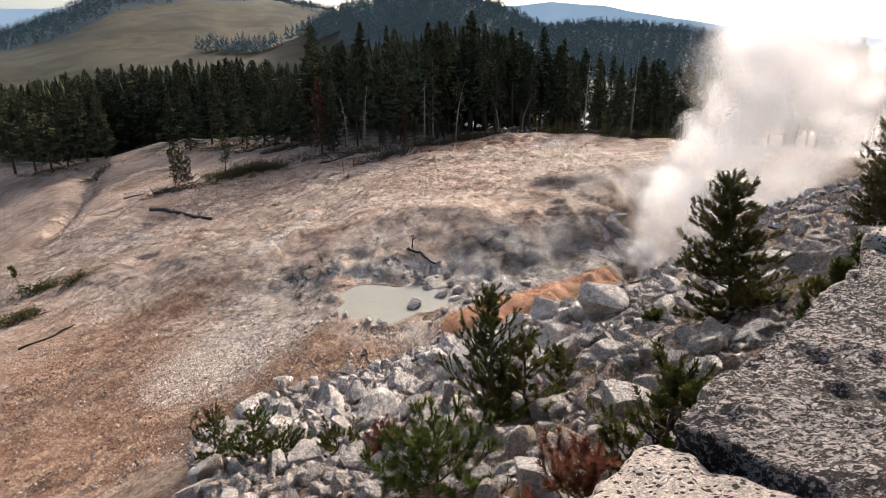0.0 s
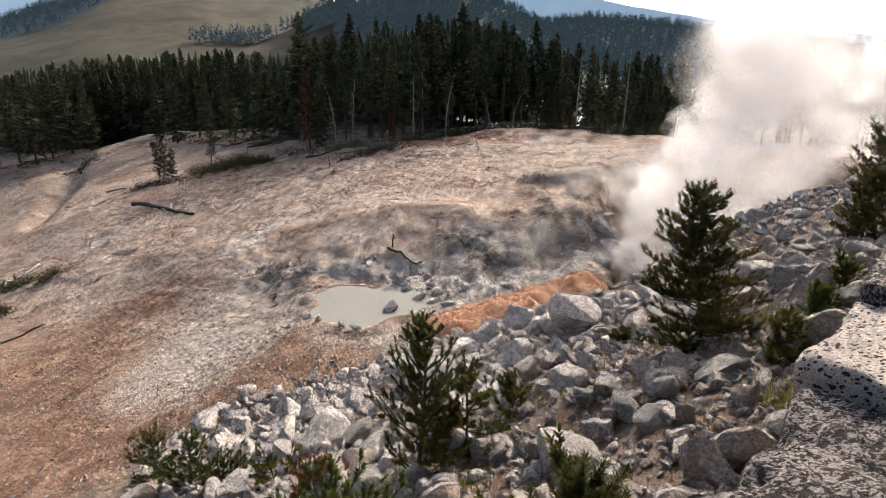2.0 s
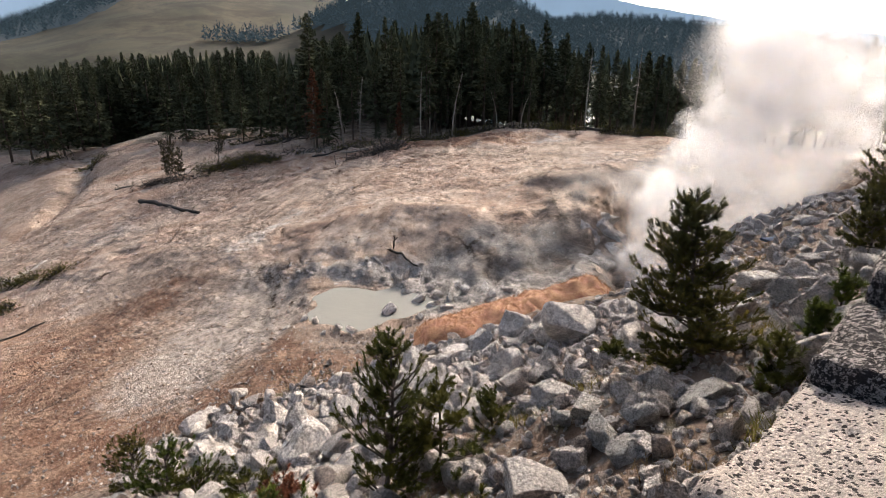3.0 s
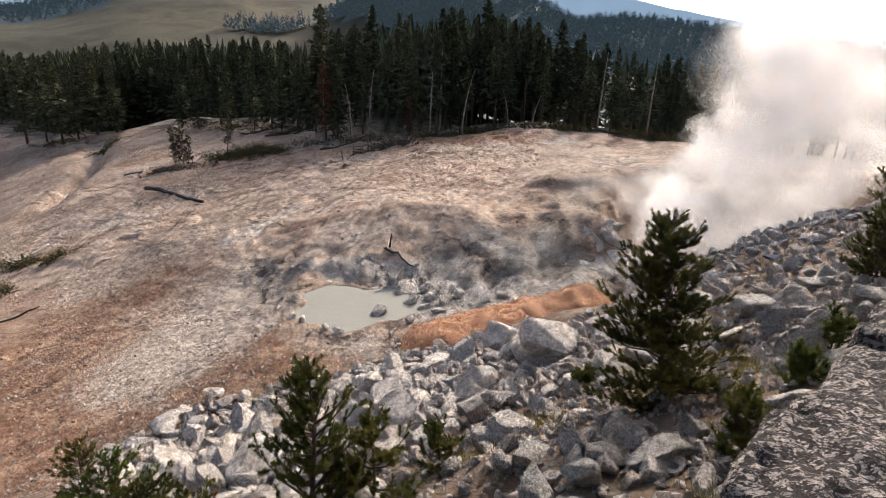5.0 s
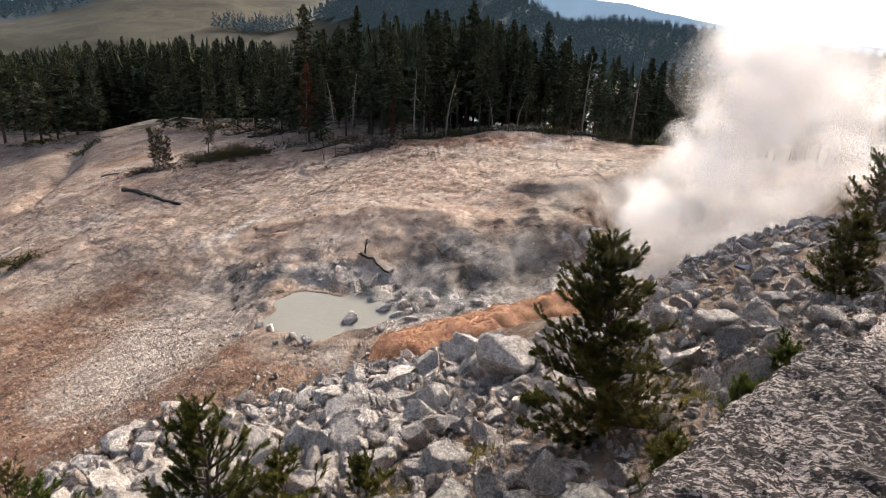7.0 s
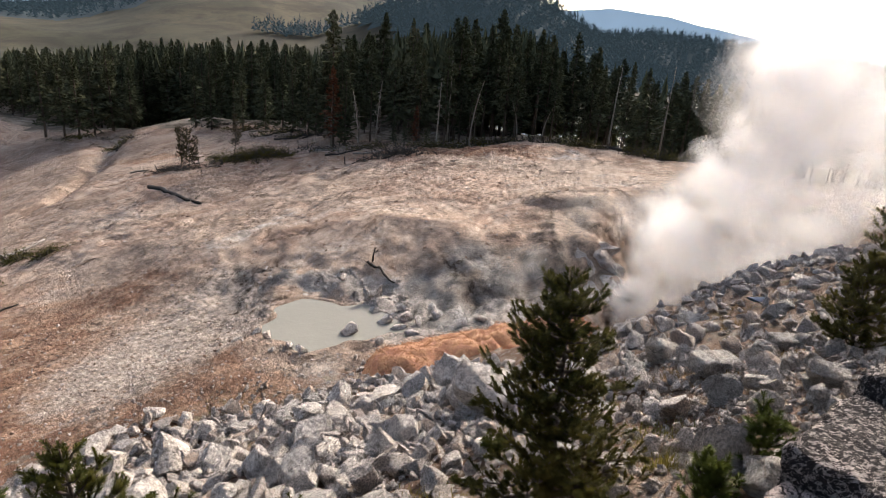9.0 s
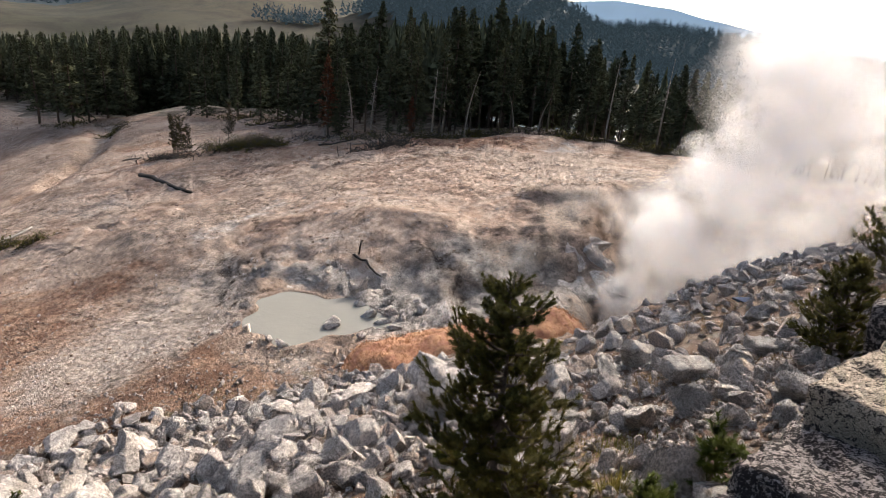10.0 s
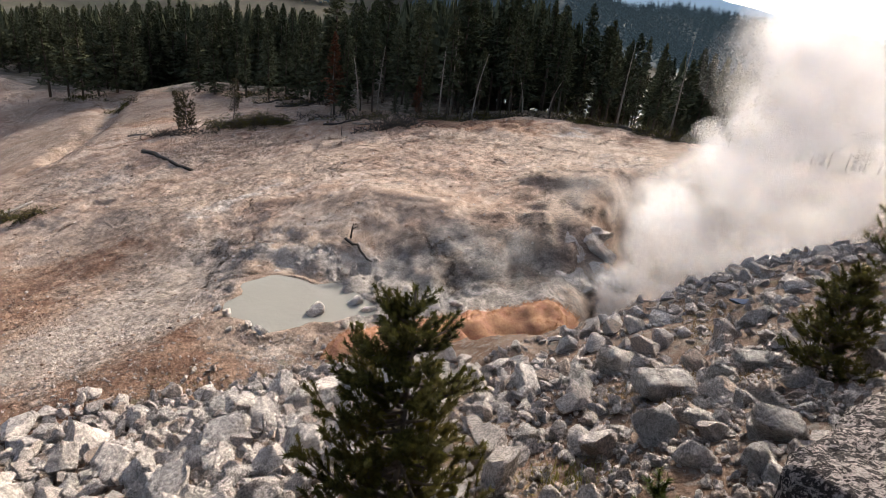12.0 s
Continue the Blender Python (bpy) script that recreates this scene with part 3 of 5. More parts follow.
# the range closing the distance, its blue haze painted in
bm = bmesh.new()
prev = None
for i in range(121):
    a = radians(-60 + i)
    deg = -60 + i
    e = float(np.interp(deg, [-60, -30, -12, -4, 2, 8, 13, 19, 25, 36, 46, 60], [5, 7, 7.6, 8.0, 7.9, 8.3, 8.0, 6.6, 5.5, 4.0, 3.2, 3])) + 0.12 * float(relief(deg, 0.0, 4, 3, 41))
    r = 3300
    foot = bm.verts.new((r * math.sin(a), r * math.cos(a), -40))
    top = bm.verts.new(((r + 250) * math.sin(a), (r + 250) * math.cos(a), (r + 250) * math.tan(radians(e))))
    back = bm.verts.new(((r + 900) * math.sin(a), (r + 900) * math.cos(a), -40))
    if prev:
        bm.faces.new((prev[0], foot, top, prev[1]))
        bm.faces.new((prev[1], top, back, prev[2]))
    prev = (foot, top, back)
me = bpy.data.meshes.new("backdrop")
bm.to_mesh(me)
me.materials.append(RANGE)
tagged(new("backdrop", me), "mountain range on the horizon, blue haze painted into its colour", "mountain", kind="structure")

# ---- building kit ----
rng = np.random.default_rng(7)


def mesh_of(name, verts, faces, material, smooth=False, sharp=None):
    me = bpy.data.meshes.new(name)
    me.from_pydata(np.asarray(verts, float).tolist(), [], [list(map(int, f)) for f in faces] if not isinstance(faces, np.ndarray) else faces.tolist())
    if isinstance(material, (list, tuple)):
        for m in material:
            me.materials.append(m)
    else:
        me.materials.append(material)
    if smooth:
        me.polygons.foreach_set("use_smooth", np.ones(len(me.polygons), bool))
        if sharp:
            me.set_sharp_from_angle(angle=radians(sharp))
    me.update()
    return me


def thing(name, label, category, group="", at=None, kind=""):
    """An Empty at a thing's base, to carry its parts."""
    ob = new(name)
    ob.empty_display_size = 0.1
    if at is not None:
        ob.matrix_basis = at
    return tagged(ob, label, category, group, kind)


def part(name, me, parent, label=""):
    ob = new(name, me)
    ob.parent = parent
    return tagged(ob, label) if label else ob


def ball(level):
    bm = bmesh.new()
    bmesh.ops.create_icosphere(bm, subdivisions=level, radius=1.0)
    v = np.array([x.co[:] for x in bm.verts])
    f = np.array([[x.index for x in p.verts] for p in bm.faces])
    bm.free()
    return v, f


BALL = {n: ball(n) for n in (1, 2, 3, 4)}


def lumpy(v, size, amount, seed):
    out = np.empty(len(v))
    off = Vector((seed * 3.1, seed * 1.7, seed * 5.3))
    for i, p in enumerate(v):
        out[i] = noise.fractal(Vector(p) / size + off, 1.0, 2.0, 3)
    return out[:, None] * amount


def stone_shape(seed, level=3, cuts=11, shape=(1.0, 0.8, 0.65), grain=0.05):
    """A broken boulder: a ball cut flat by many planes, then roughened. Half a metre in radius before scaling."""
    r = np.random.default_rng(seed)
    v, f = BALL[level]
    v = v * 1.25
    for _ in range(cuts):
        n = r.normal(size=3)
        n /= np.linalg.norm(n)
        k = r.uniform(0.46, 0.80)
        over = np.maximum(v @ n - k, 0)
        v = v - over[:, None] * n * 0.97
    d = v / np.linalg.norm(v, axis=1)[:, None]
    if grain:
        v = v + d * lumpy(v, 0.5, grain * 1.6, seed) + d * lumpy(v, 0.16, grain * 0.7, seed + 50)
    return v * np.array(shape) * 0.55, f


def tube(points, radii, sides=6):
    """Vertices and faces of a tapered tube along points."""
    points = [Vector(p) for p in points]
    V, F = [], []
    for i, p in enumerate(points):
        t = (points[min(i + 1, len(points) - 1)] - points[max(i - 1, 0)]).normalized()
        a = t.orthogonal().normalized() if i == 0 else (a - t * a.dot(t)).normalized()
        b = t.cross(a)
        for k in range(sides):
            w = 2 * math.pi * k / sides
            V.append(p + (a * math.cos(w) + b * math.sin(w)) * radii[i])
    for i in range(len(points) - 1):
        for k in range(sides):
            k2 = (k + 1) % sides
            F.append((i * sides + k, i * sides + k2, (i + 1) * sides + k2, (i + 1) * sides + k))
    F.append(tuple(range(sides))[::-1])
    F.append(tuple((len(points) - 1) * sides + k for k in range(sides)))
    return V, F


class Heap:
    """Many loose pieces joined into one mesh."""

    def __init__(self):
        self.v, self.f, self.n = [], [], 0

    def add(self, v, f):
        v = np.asarray(v, float)
        self.v.append(v)
        if isinstance(f, np.ndarray):
            self.f.extend((f + self.n).tolist())
        else:
            self.f.extend([[i + self.n for i in face] for face in f])
        self.n += len(v)

    def mesh(self, name, material, smooth=False, sharp=None):
        me = bpy.data.meshes.new(name)
        me.from_pydata(np.concatenate(self.v).tolist(), [], self.f)
        me.materials.append(material)
        if smooth:
            me.polygons.foreach_set("use_smooth", np.ones(len(me.polygons), bool))
            if sharp:
                me.set_sharp_from_angle(angle=radians(sharp))
        me.update()
        return me


def turned(r):
    """A random turn as a 3 x 3 array."""
    q = r.normal(size=4)
    q /= np.linalg.norm(q)
    w, x, y, z = q
    return np.array([[1 - 2 * (y * y + z * z), 2 * (x * y - z * w), 2 * (x * z + y * w)], [2 * (x * y + z * w), 1 - 2 * (x * x + z * z), 2 * (y * z - x * w)], [2 * (x * z - y * w), 2 * (y * z + x * w), 1 - 2 * (x * x + y * y)]])

# ---- the parapet ----
def wall_block(s0, s1, top, bottom, material, seed, inner=-0.56, outer=0.0, fine=0.022, rough=0.016):
    """One rough-hewn block of the parapet as vertices and faces, in plan coordinates along the wall."""
    nx, ny, nz = max(4, int((s1 - s0) / fine)), max(4, int((outer - inner) / fine)), max(3, int((top - bottom) / (fine * 1.6)))
    index, V, F = {}, [], []

    def vert(i, j, k):
        key = (i, j, k)
        if key not in index:
            index[key] = len(V)
            V.append((s0 + (s1 - s0) * i / nx, inner + (outer - inner) * j / ny, bottom + (top - bottom) * k / nz))
        return index[key]

    for i in range(nx):
        for j in range(ny):
            F.append((vert(i, j, nz), vert(i + 1, j, nz), vert(i + 1, j + 1, nz), vert(i, j + 1, nz)))
    for i in range(nx):
        for k in range(nz):
            F.append((vert(i, ny, k), vert(i, ny, k + 1), vert(i + 1, ny, k + 1), vert(i + 1, ny, k)))
            F.append((vert(i, 0, k), vert(i + 1, 0, k), vert(i + 1, 0, k + 1), vert(i, 0, k + 1)))
    for j in range(ny):
        for k in range(nz):
            F.append((vert(0, j, k), vert(0, j, k + 1), vert(0, j + 1, k + 1), vert(0, j + 1, k)))
            F.append((vert(nx, j, k), vert(nx, j + 1, k), vert(nx, j + 1, k + 1), vert(nx, j, k + 1)))
    V = np.array(V)
    mid = np.array([(s0 + s1) / 2, (inner + outer) / 2, (top + bottom) / 2])
    half = np.array([(s1 - s0) / 2, (outer - inner) / 2, (top - bottom) / 2])
    rad = 0.022
    q = np.clip(V, mid - half + rad, mid + half - rad)
    away = V - q
    ln = np.linalg.norm(away, axis=1)
    n = away / np.maximum(ln, 1e-6)[:, None]
    V = np.where((ln > rad)[:, None], q + n * rad, V)
    off = Vector((seed * 7.7, seed * 3.3, 0))
    push = np.empty(len(V))
    for i, p in enumerate(V):
        w = Vector(p) + off
        push[i] = 0.026 * noise.fractal(w / 0.35, 1.0, 2.0, 2) + rough * 0.7 * noise.fractal(w / 0.085, 0.8, 2.0, 2) - rough * 1.5 * max(0.0, noise.noise(w / 0.045) - 0.05) - rough * 1.0 * abs(noise.noise(w / 0.032))
    V = V + n * push[:, None]
    x = (V[:, 0] - V[:, 1]) / math.sqrt(2) - WALL_C / 2
    y = (V[:, 0] + V[:, 1]) / math.sqrt(2) + WALL_C / 2
    return mesh_of("block", np.stack([x, y, V[:, 2]], 1), F, material, True)


parapet = thing("parapet_wall", "rough pitted stone parapet along the overlook", "wall", kind="structure")
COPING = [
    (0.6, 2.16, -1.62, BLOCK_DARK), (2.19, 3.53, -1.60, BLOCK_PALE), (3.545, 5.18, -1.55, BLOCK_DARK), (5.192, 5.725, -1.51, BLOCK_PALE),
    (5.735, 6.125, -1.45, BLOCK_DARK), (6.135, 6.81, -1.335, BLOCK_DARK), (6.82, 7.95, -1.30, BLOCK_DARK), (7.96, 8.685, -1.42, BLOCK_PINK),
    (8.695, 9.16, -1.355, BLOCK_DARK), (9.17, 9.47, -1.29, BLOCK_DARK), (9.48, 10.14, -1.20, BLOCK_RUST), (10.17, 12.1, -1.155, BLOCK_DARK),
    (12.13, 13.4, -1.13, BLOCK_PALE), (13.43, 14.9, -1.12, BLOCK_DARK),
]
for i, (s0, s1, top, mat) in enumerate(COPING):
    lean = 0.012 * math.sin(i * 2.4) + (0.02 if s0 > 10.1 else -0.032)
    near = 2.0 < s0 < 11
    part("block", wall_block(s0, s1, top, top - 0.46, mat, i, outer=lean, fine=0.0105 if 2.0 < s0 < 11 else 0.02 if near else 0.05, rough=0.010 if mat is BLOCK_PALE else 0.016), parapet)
s, i = 0.4, 40
while s < 14.8:
    for lo, hi in ((-2.02, -2.6), (-2.63, -3.5)):
        w = 0.75 + 0.5 * rng.random()
        part("block", wall_block(s, s + w - 0.03, lo, hi, (BLOCK_DARK, BLOCK_RUST)[i % 2], i, outer=-0.03 + 0.05 * rng.random(), fine=0.07, rough=0.02), parapet)
        i += 1
    s += w

# ---- forest ----
def conifer(h, bare, width, seed, ragged=1.0, sprays=1.0):
    """Trunk and crown meshes of a tall pine: whorls of drooping boughs with jagged needle sprays."""
    r = np.random.default_rng(seed)
    lean = r.normal(size=2) * 0.012 * h
    pts = [(lean[0] * t * t, lean[1] * t * t, h * t) for t in np.linspace(0, 1, 7)]
    rad = [0.012 * h * (1 - t) ** 0.8 + 0.015 for t in np.linspace(0, 1, 7)]
    trunk = Heap()
    trunk.add(*tube(pts, rad, 6))
    for _ in range(int(10 * ragged)):
        z = h * r.uniform(0.12, bare + 0.15)
        a, ln = r.uniform(0, 6.28), r.uniform(0.3, 1.0) * width * 0.6
        tip = (math.cos(a) * ln, math.sin(a) * ln, z - 0.15 * ln)
        trunk.add(*tube([(0, 0, z), tip], [0.025, 0.008], 3))
    crown = Heap()
    count = int(230 * sprays)
    bays = r.uniform(0.55, 1.25, size=(9, 6))
    for i in range(count):
        t = (i + r.random()) / count
        t = t**0.8
        z = h * (bare + (1.0 - bare) * t)
        env = (1 - t) ** 0.75 * (0.35 + 0.65 * min(1.0, 0.25 + 3.0 * t)) + 0.04
        a = r.uniform(0, 6.28)
        ln = width * env * r.uniform(0.55, 1.15) * bays[int(t * 8.99), int(a / 6.2832 * 5.99)]
        up = 0.25 - 0.55 * (1 - t) + r.normal() * 0.12
        d = np.array([math.cos(a), math.sin(a), up])
        side = np.array([-math.sin(a), math.cos(a), 0])
        base = np.array([lean[0] * (z / h) ** 2, lean[1] * (z / h) ** 2, z])
        V, F = [], []
        for k in range(5):
            f0 = 0.2 + 0.16 * k
            w = (0.20 + 0.22 * ln) * (1 - 0.55 * f0) * r.uniform(0.7, 1.3)
            sg = 1 if k % 2 else -1
            p = base + d * ln * f0
            q = p + side * sg * w + d * ln * r.uniform(0.12, 0.35) + np.array([0, 0, r.uniform(-0.25, 0.12)])
            q2 = p + d * ln * 0.28 + np.array([0, 0, r.uniform(-0.1, 0.16)])
            m = len(V)
            V += [p, q, q2]
            F.append([m, m + 1, m + 2])
            q3 = p + side * -sg * w * 0.75 + d * ln * 0.2 + np.array([0, 0, r.uniform(-0.3, 0.05)])
            V += [p + d * 0.02, q3, q2 + side * 0.02]
            F.append([m + 3, m + 4, m + 5])
        crown.add(V, F)
    return trunk.mesh("trunk", BARK, True), crown.mesh("crown", FOREST)


def snag(h, seed, twigs=26, droop=0.3, bend=0.0):
    """A dead standing tree with bare branches."""
    r = np.random.default_rng(seed)
    heap = Heap()
    pts = [(bend * (t**2), 0.2 * bend * t, h * t) for t in np.linspace(0, 1, 8)]
    heap.add(*tube(pts, [0.11 * (1 - 0.85 * t) * (h / 8) ** 0.5 for t in np.linspace(0, 1, 8)], 6))
    for _ in range(twigs):
        t = r.uniform(0.2, 0.97)
        a, ln = r.uniform(0, 6.28), r.uniform(0.4, 1.5) * (1.1 - t) * h / 7
        p = Vector((bend * t**2, 0.2 * bend * t, h * t))
        d = Vector((math.cos(a), math.sin(a), r.uniform(-droop, 0.35)))
        m1 = p + d * ln * 0.5 + Vector((0, 0, -0.1 * ln))
        q = p + d * ln + Vector((0, 0, -droop * ln * 0.6))
        heap.add(*tube([p, m1, q], [0.03, 0.02, 0.008], 3))
        for _ in range(2):
            e = m1 + Vector(r.normal(size=3)) * 0.22 * ln
            heap.add(*tube([m1, e], [0.014, 0.005], 3))
    return heap.mesh("trunk", DEADWOOD, True)


def forest_edge(x):
    return np.interp(x, [-100, -79, -66, -58, -52, -44, -34, -28, -20, -16, -11, -3, 3, 12, 18, 26, 40, 60], [92, 92, 90, 88, 92, 90, 88, 86, 75, 67, 64, 63, 64, 65, 64, 63, 62, 62])


def tree_top(x, y):
    """How high the woods reach, which falls towards both sides."""
    side = x / max(y, 1)
    return float(np.interp(side, [-1.2, -0.85, -0.6, -0.45, -0.3, -0.22, -0.1, 0.02, 0.12, 0.2, 0.3, 0.42, 0.6], [-1.0, 0.3, 2.6, 3.4, 3.4, 5.5, 7.2, 8.2, 6.6, 4.6, 3.2, 2.6, 3.0]) * y / 78)


SLIM = [conifer(12, b, w, 100 + i) for i, (b, w) in enumerate(((0.34, 1.9), (0.24, 2.1), (0.42, 1.6), (0.2, 2.2), (0.36, 2.0), (0.28, 1.7)))]
FULL = [conifer(12, b, w, 200 + i, sprays=1.15) for i, (b, w) in enumerate(((0.10, 2.2), (0.06, 2.5), (0.15, 2.0), (0.08, 2.3)))]


def plant_tree(kind, x, y, h, label, group="forest pines", name="pine_tree"):
    trunk, crown = kind
    ob = thing(name, label, "tree", group, Matrix.LocRotScale(on_ground(x, y, 0.1), Euler((0, 0, float(rng.uniform(0, 6.28)))), Vector((h / 12 * rng.uniform(0.85, 1.2), h / 12 * rng.uniform(0.85, 1.2), h / 12))))
    part("trunk", trunk, ob)
    part("crown", crown, ob)
    return ob


spots, tries = [], 0
while len(spots) < 300 and tries < 20000:
    tries += 1
    x = float(rng.uniform(-125, 58))
    y = float(forest_edge(x)) + (6.0 if x < -25 else 0) + 26 * float(rng.random()) ** 1.6
    gap = 1.25 + 0.03 * (y - forest_edge(x))
    if all((x - a) ** 2 + (y - b) ** 2 > gap * gap for a, b in spots):
        spots.append((x, y))
for x, y in spots:
    deep = y - float(forest_edge(x))
    g = float(ground_z(x, y))
    h = max(3.5, tree_top(x, y) + 0.05 * deep - g - abs(rng.normal()) * 1.9 - (0.8 if deep < 3 else 0) - (4.0 if rng.random() < 0.14 else 0))
    bushy = x < -22 or rng.random() < 0.18
    kind = (FULL if bushy else SLIM)[int(rng.integers(len(FULL if bushy else SLIM)))]
    plant_tree(kind, x, y, h, "tall dark green pine standing in the dense woods" if h > 7 else "young dark pine at the edge of the woods")

# taller pines that stand out of the wood's edge
for x, y, top in ((-17.2, 69.5, 7.0), (-12.6, 74, 7.6), (-9.0, 76, 7.4), (-3.4, 76, 7.8), (1.7, 76.5, 9.2), (5.2, 76.5, 6.9), (8.4, 76, 6.6), (11.2, 76, 7.1), (14, 75.5, 5.6)):
    plant_tree(SLIM[int(rng.integers(6))], x, y, top - float(ground_z(x, y)), "tall lone-crowned pine rising above the woods")

# dead and dying trees along the edge
for x, y, h, bend, tw in ((-16.0, 65.5, 8.5, 0.2, 60), (-11.6, 61.5, 6.2, -0.7, 70), (-10.2, 63.5, 7.2, 0.5, 60), (-3.2, 61.4, 7.0, 0.1, 40), (-2.4, 63.6, 9.0, 0.0, 18), (0.2, 61.2, 6.6, 1.0, 10), (5.0, 64.0, 4.0, -0.9, 6), (7.6, 64.0, 3.6, 0.9, 6), (14.6, 64.5, 8.0, 0.2, 16), (20, 65, 9.0, 0.1, 16)):
    ob = thing("dead_tree", "bleached bare dead tree at the edge of the woods", "tree", "dead trees", Matrix.Translation(on_ground(x, y, 0.1)))
    part("trunk", snag(h, int(abs(x) * 10 + h * 3), tw, 0.4, bend), ob)
for x, y, h in ((-15.6, 65.2, 8.8), (-5.6, 62.2, 4.2)):
    ob = plant_tree(FULL[2], x, y, h, "dying pine with rusty red needles at the wood's edge", "dead trees", "dying_pine")
    for c in ob.children:
        if c.name.startswith("crown"):
            c.data = c.data.copy()
            c.data.materials[0] = FOREST_RUST
for x, y, h in ((-6.6, 61.6, 3.0), (-8.0, 62.5, 2.6), (-4.4, 62.4, 3.4), (1.6, 62.2, 1.6), (2.8, 63, 1.4), (10, 63.5, 1.5), (12.2, 63, 1.8), (15, 62.5, 1.6), (18.5, 61.5, 2.6), (20.5, 62.5, 2.8), (22.5, 61, 3.0), (-20.5, 74, 2.0), (-25, 80, 1.6)):
    plant_tree(FULL[int(rng.integers(4))], x, y, h, "low bushy young pine at the edge of the woods", "young pines", "young_pine")


def simple_pine(r, h, w, blades=26):
    """A distant pine: a spire of ragged sprays."""
    V, F = [], []
    for i in range(blades):
        t = (i + r.random()) / blades
        a = r.uniform(0, 6.28)
        z = h * (0.12 + 0.88 * t)
        ln = w * ((1 - t) ** 0.8 + 0.08) * r.uniform(0.7, 1.2)
        c, s = math.cos(a), math.sin(a)
        m = len(V)
        V += [(0, 0, z + 0.10 * h), (c * ln - s * ln * 0.5, s * ln + c * ln * 0.5, z - 0.05 * h), (c * ln + s * ln * 0.5, s * ln - c * ln * 0.5, z - 0.02 * h)]
        F.append([m, m + 1, m + 2])
    return np.array(V), np.array(F)


def scatter_wood(name, label, xs, ys, hs, material, blades, w=0.16):
    r = np.random.default_rng(len(xs))
    kinds = [simple_pine(r, 1.0, w, blades) for _ in range(12)]
    heap = Heap()
    zs = ground_z(xs, ys)
    for i, (x, y, z, h) in enumerate(zip(xs, ys, zs, hs)):
        v, f = kinds[i % 12]
        a = r.uniform(0, 6.28)
        c, s = math.cos(a), math.sin(a)
        heap.add(np.stack([(v[:, 0] * c - v[:, 1] * s) * h, (v[:, 0] * s + v[:, 1] * c) * h, v[:, 2] * h], 1) + (x, y, z - 0.1), f)
    return tagged(new(name, heap.mesh(name, material)), label, "trees", kind="stuff")


# pines standing forward on the mud at the wood's left end
for x, y, h in ((-73, 87, 15), (-69, 86.5, 14), (-65.5, 85.6, 15), (-62.5, 85.4, 13), (-60, 86.5, 14), (-57.8, 88, 12), (-44, 84, 10), (-40.5, 82.5, 11), (-38, 84.5, 12), (-35, 81.5, 10.5), (-32.5, 83, 11), (-30.5, 79.5, 10), (-27.5, 78.5, 10.5), (-25.2, 76.5, 9.5), (-22.6, 75.5, 11), (-20.4, 72.5, 10), (-18.0, 69.0, 11), (-14.2, 65.0, 9)):
    plant_tree(FULL[int(rng.integers(4))], x, y, h * 0.92, "dark green pine standing on pale mud at the wood's edge")
xs = np.concatenate([rng.uniform(-160, 10, 640), rng.uniform(10, 75, 30)])
ys = forest_edge(xs) + 14 + 40 * rng.random(670)
hs = np.array([max(4.0, tree_top(x, y) * 0.9 - float(ground_z(x, y)) - abs(rng.normal()) * 1.5) for x, y in zip(xs, ys)])
scatter_wood("deep_woods", "dense dark pine woods behind the front rows of trees", xs, ys, hs, FOREST, 110, 0.16)

# woods on the hills: dense where a noise field says so
cx, cy = rng.uniform(-250, 560, 30000), rng.uniform(430, 900, 30000)
keep = np.nonzero(wooded(cx, cy))[0][:7500]
scatter_wood("hill_woods", "pine woods on the hills beyond the lake, blue haze painted in", cx[keep], cy[keep], rng.uniform(9, 15, len(keep)), FAR_WOOD, 12, 0.30)
cx, cy = rng.uniform(-900, -60, 30000), rng.uniform(330, 1150, 30000)
ridge = wooded(cx, cy) & (np.hypot(cx, cy) > 680)
clump = (np.hypot((cx + 205) / 30, (cy - 520) / 8) < 1) | (np.hypot((cx + 150) / 18, (cy - 540) / 6) < 1) | (np.hypot((cx + 190) / 60, (cy - 760) / 14) < 0.9)
keep = np.nonzero(ridge | clump)[0][:9000]
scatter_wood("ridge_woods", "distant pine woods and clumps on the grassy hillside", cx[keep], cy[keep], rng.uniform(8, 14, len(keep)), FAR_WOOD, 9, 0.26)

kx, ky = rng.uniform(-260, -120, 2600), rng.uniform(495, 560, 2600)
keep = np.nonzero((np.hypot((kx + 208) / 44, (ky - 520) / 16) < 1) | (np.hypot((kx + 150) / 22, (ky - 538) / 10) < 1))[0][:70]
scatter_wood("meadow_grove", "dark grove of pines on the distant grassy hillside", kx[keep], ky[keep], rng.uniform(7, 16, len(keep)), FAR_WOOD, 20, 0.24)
# hazy pines beyond the steam
for x, y, top in ((51, 76, 5.4), (48.5, 77.5, 4.0), (54, 78, 4.6)):
    plant_tree(SLIM[1], x, y, top - float(ground_z(x, y)), "tall pine half hidden behind drifting steam")

# ---- boulders and rubble on the slope ----
STONES = []
for i in range(14):
    r = np.random.default_rng(300 + i)
    sh = (1.0, r.uniform(0.65, 0.95), r.uniform(0.5, 0.85))
    v, f = stone_shape(300 + i, 4, 14 + i % 6, sh, 0.026)
    STONES.append((mesh_of("boulder", v, f, TUFF, True, 17), mesh_of("boulder", v, f, TUFF_GREY, True, 17), v[:, 2].min()))


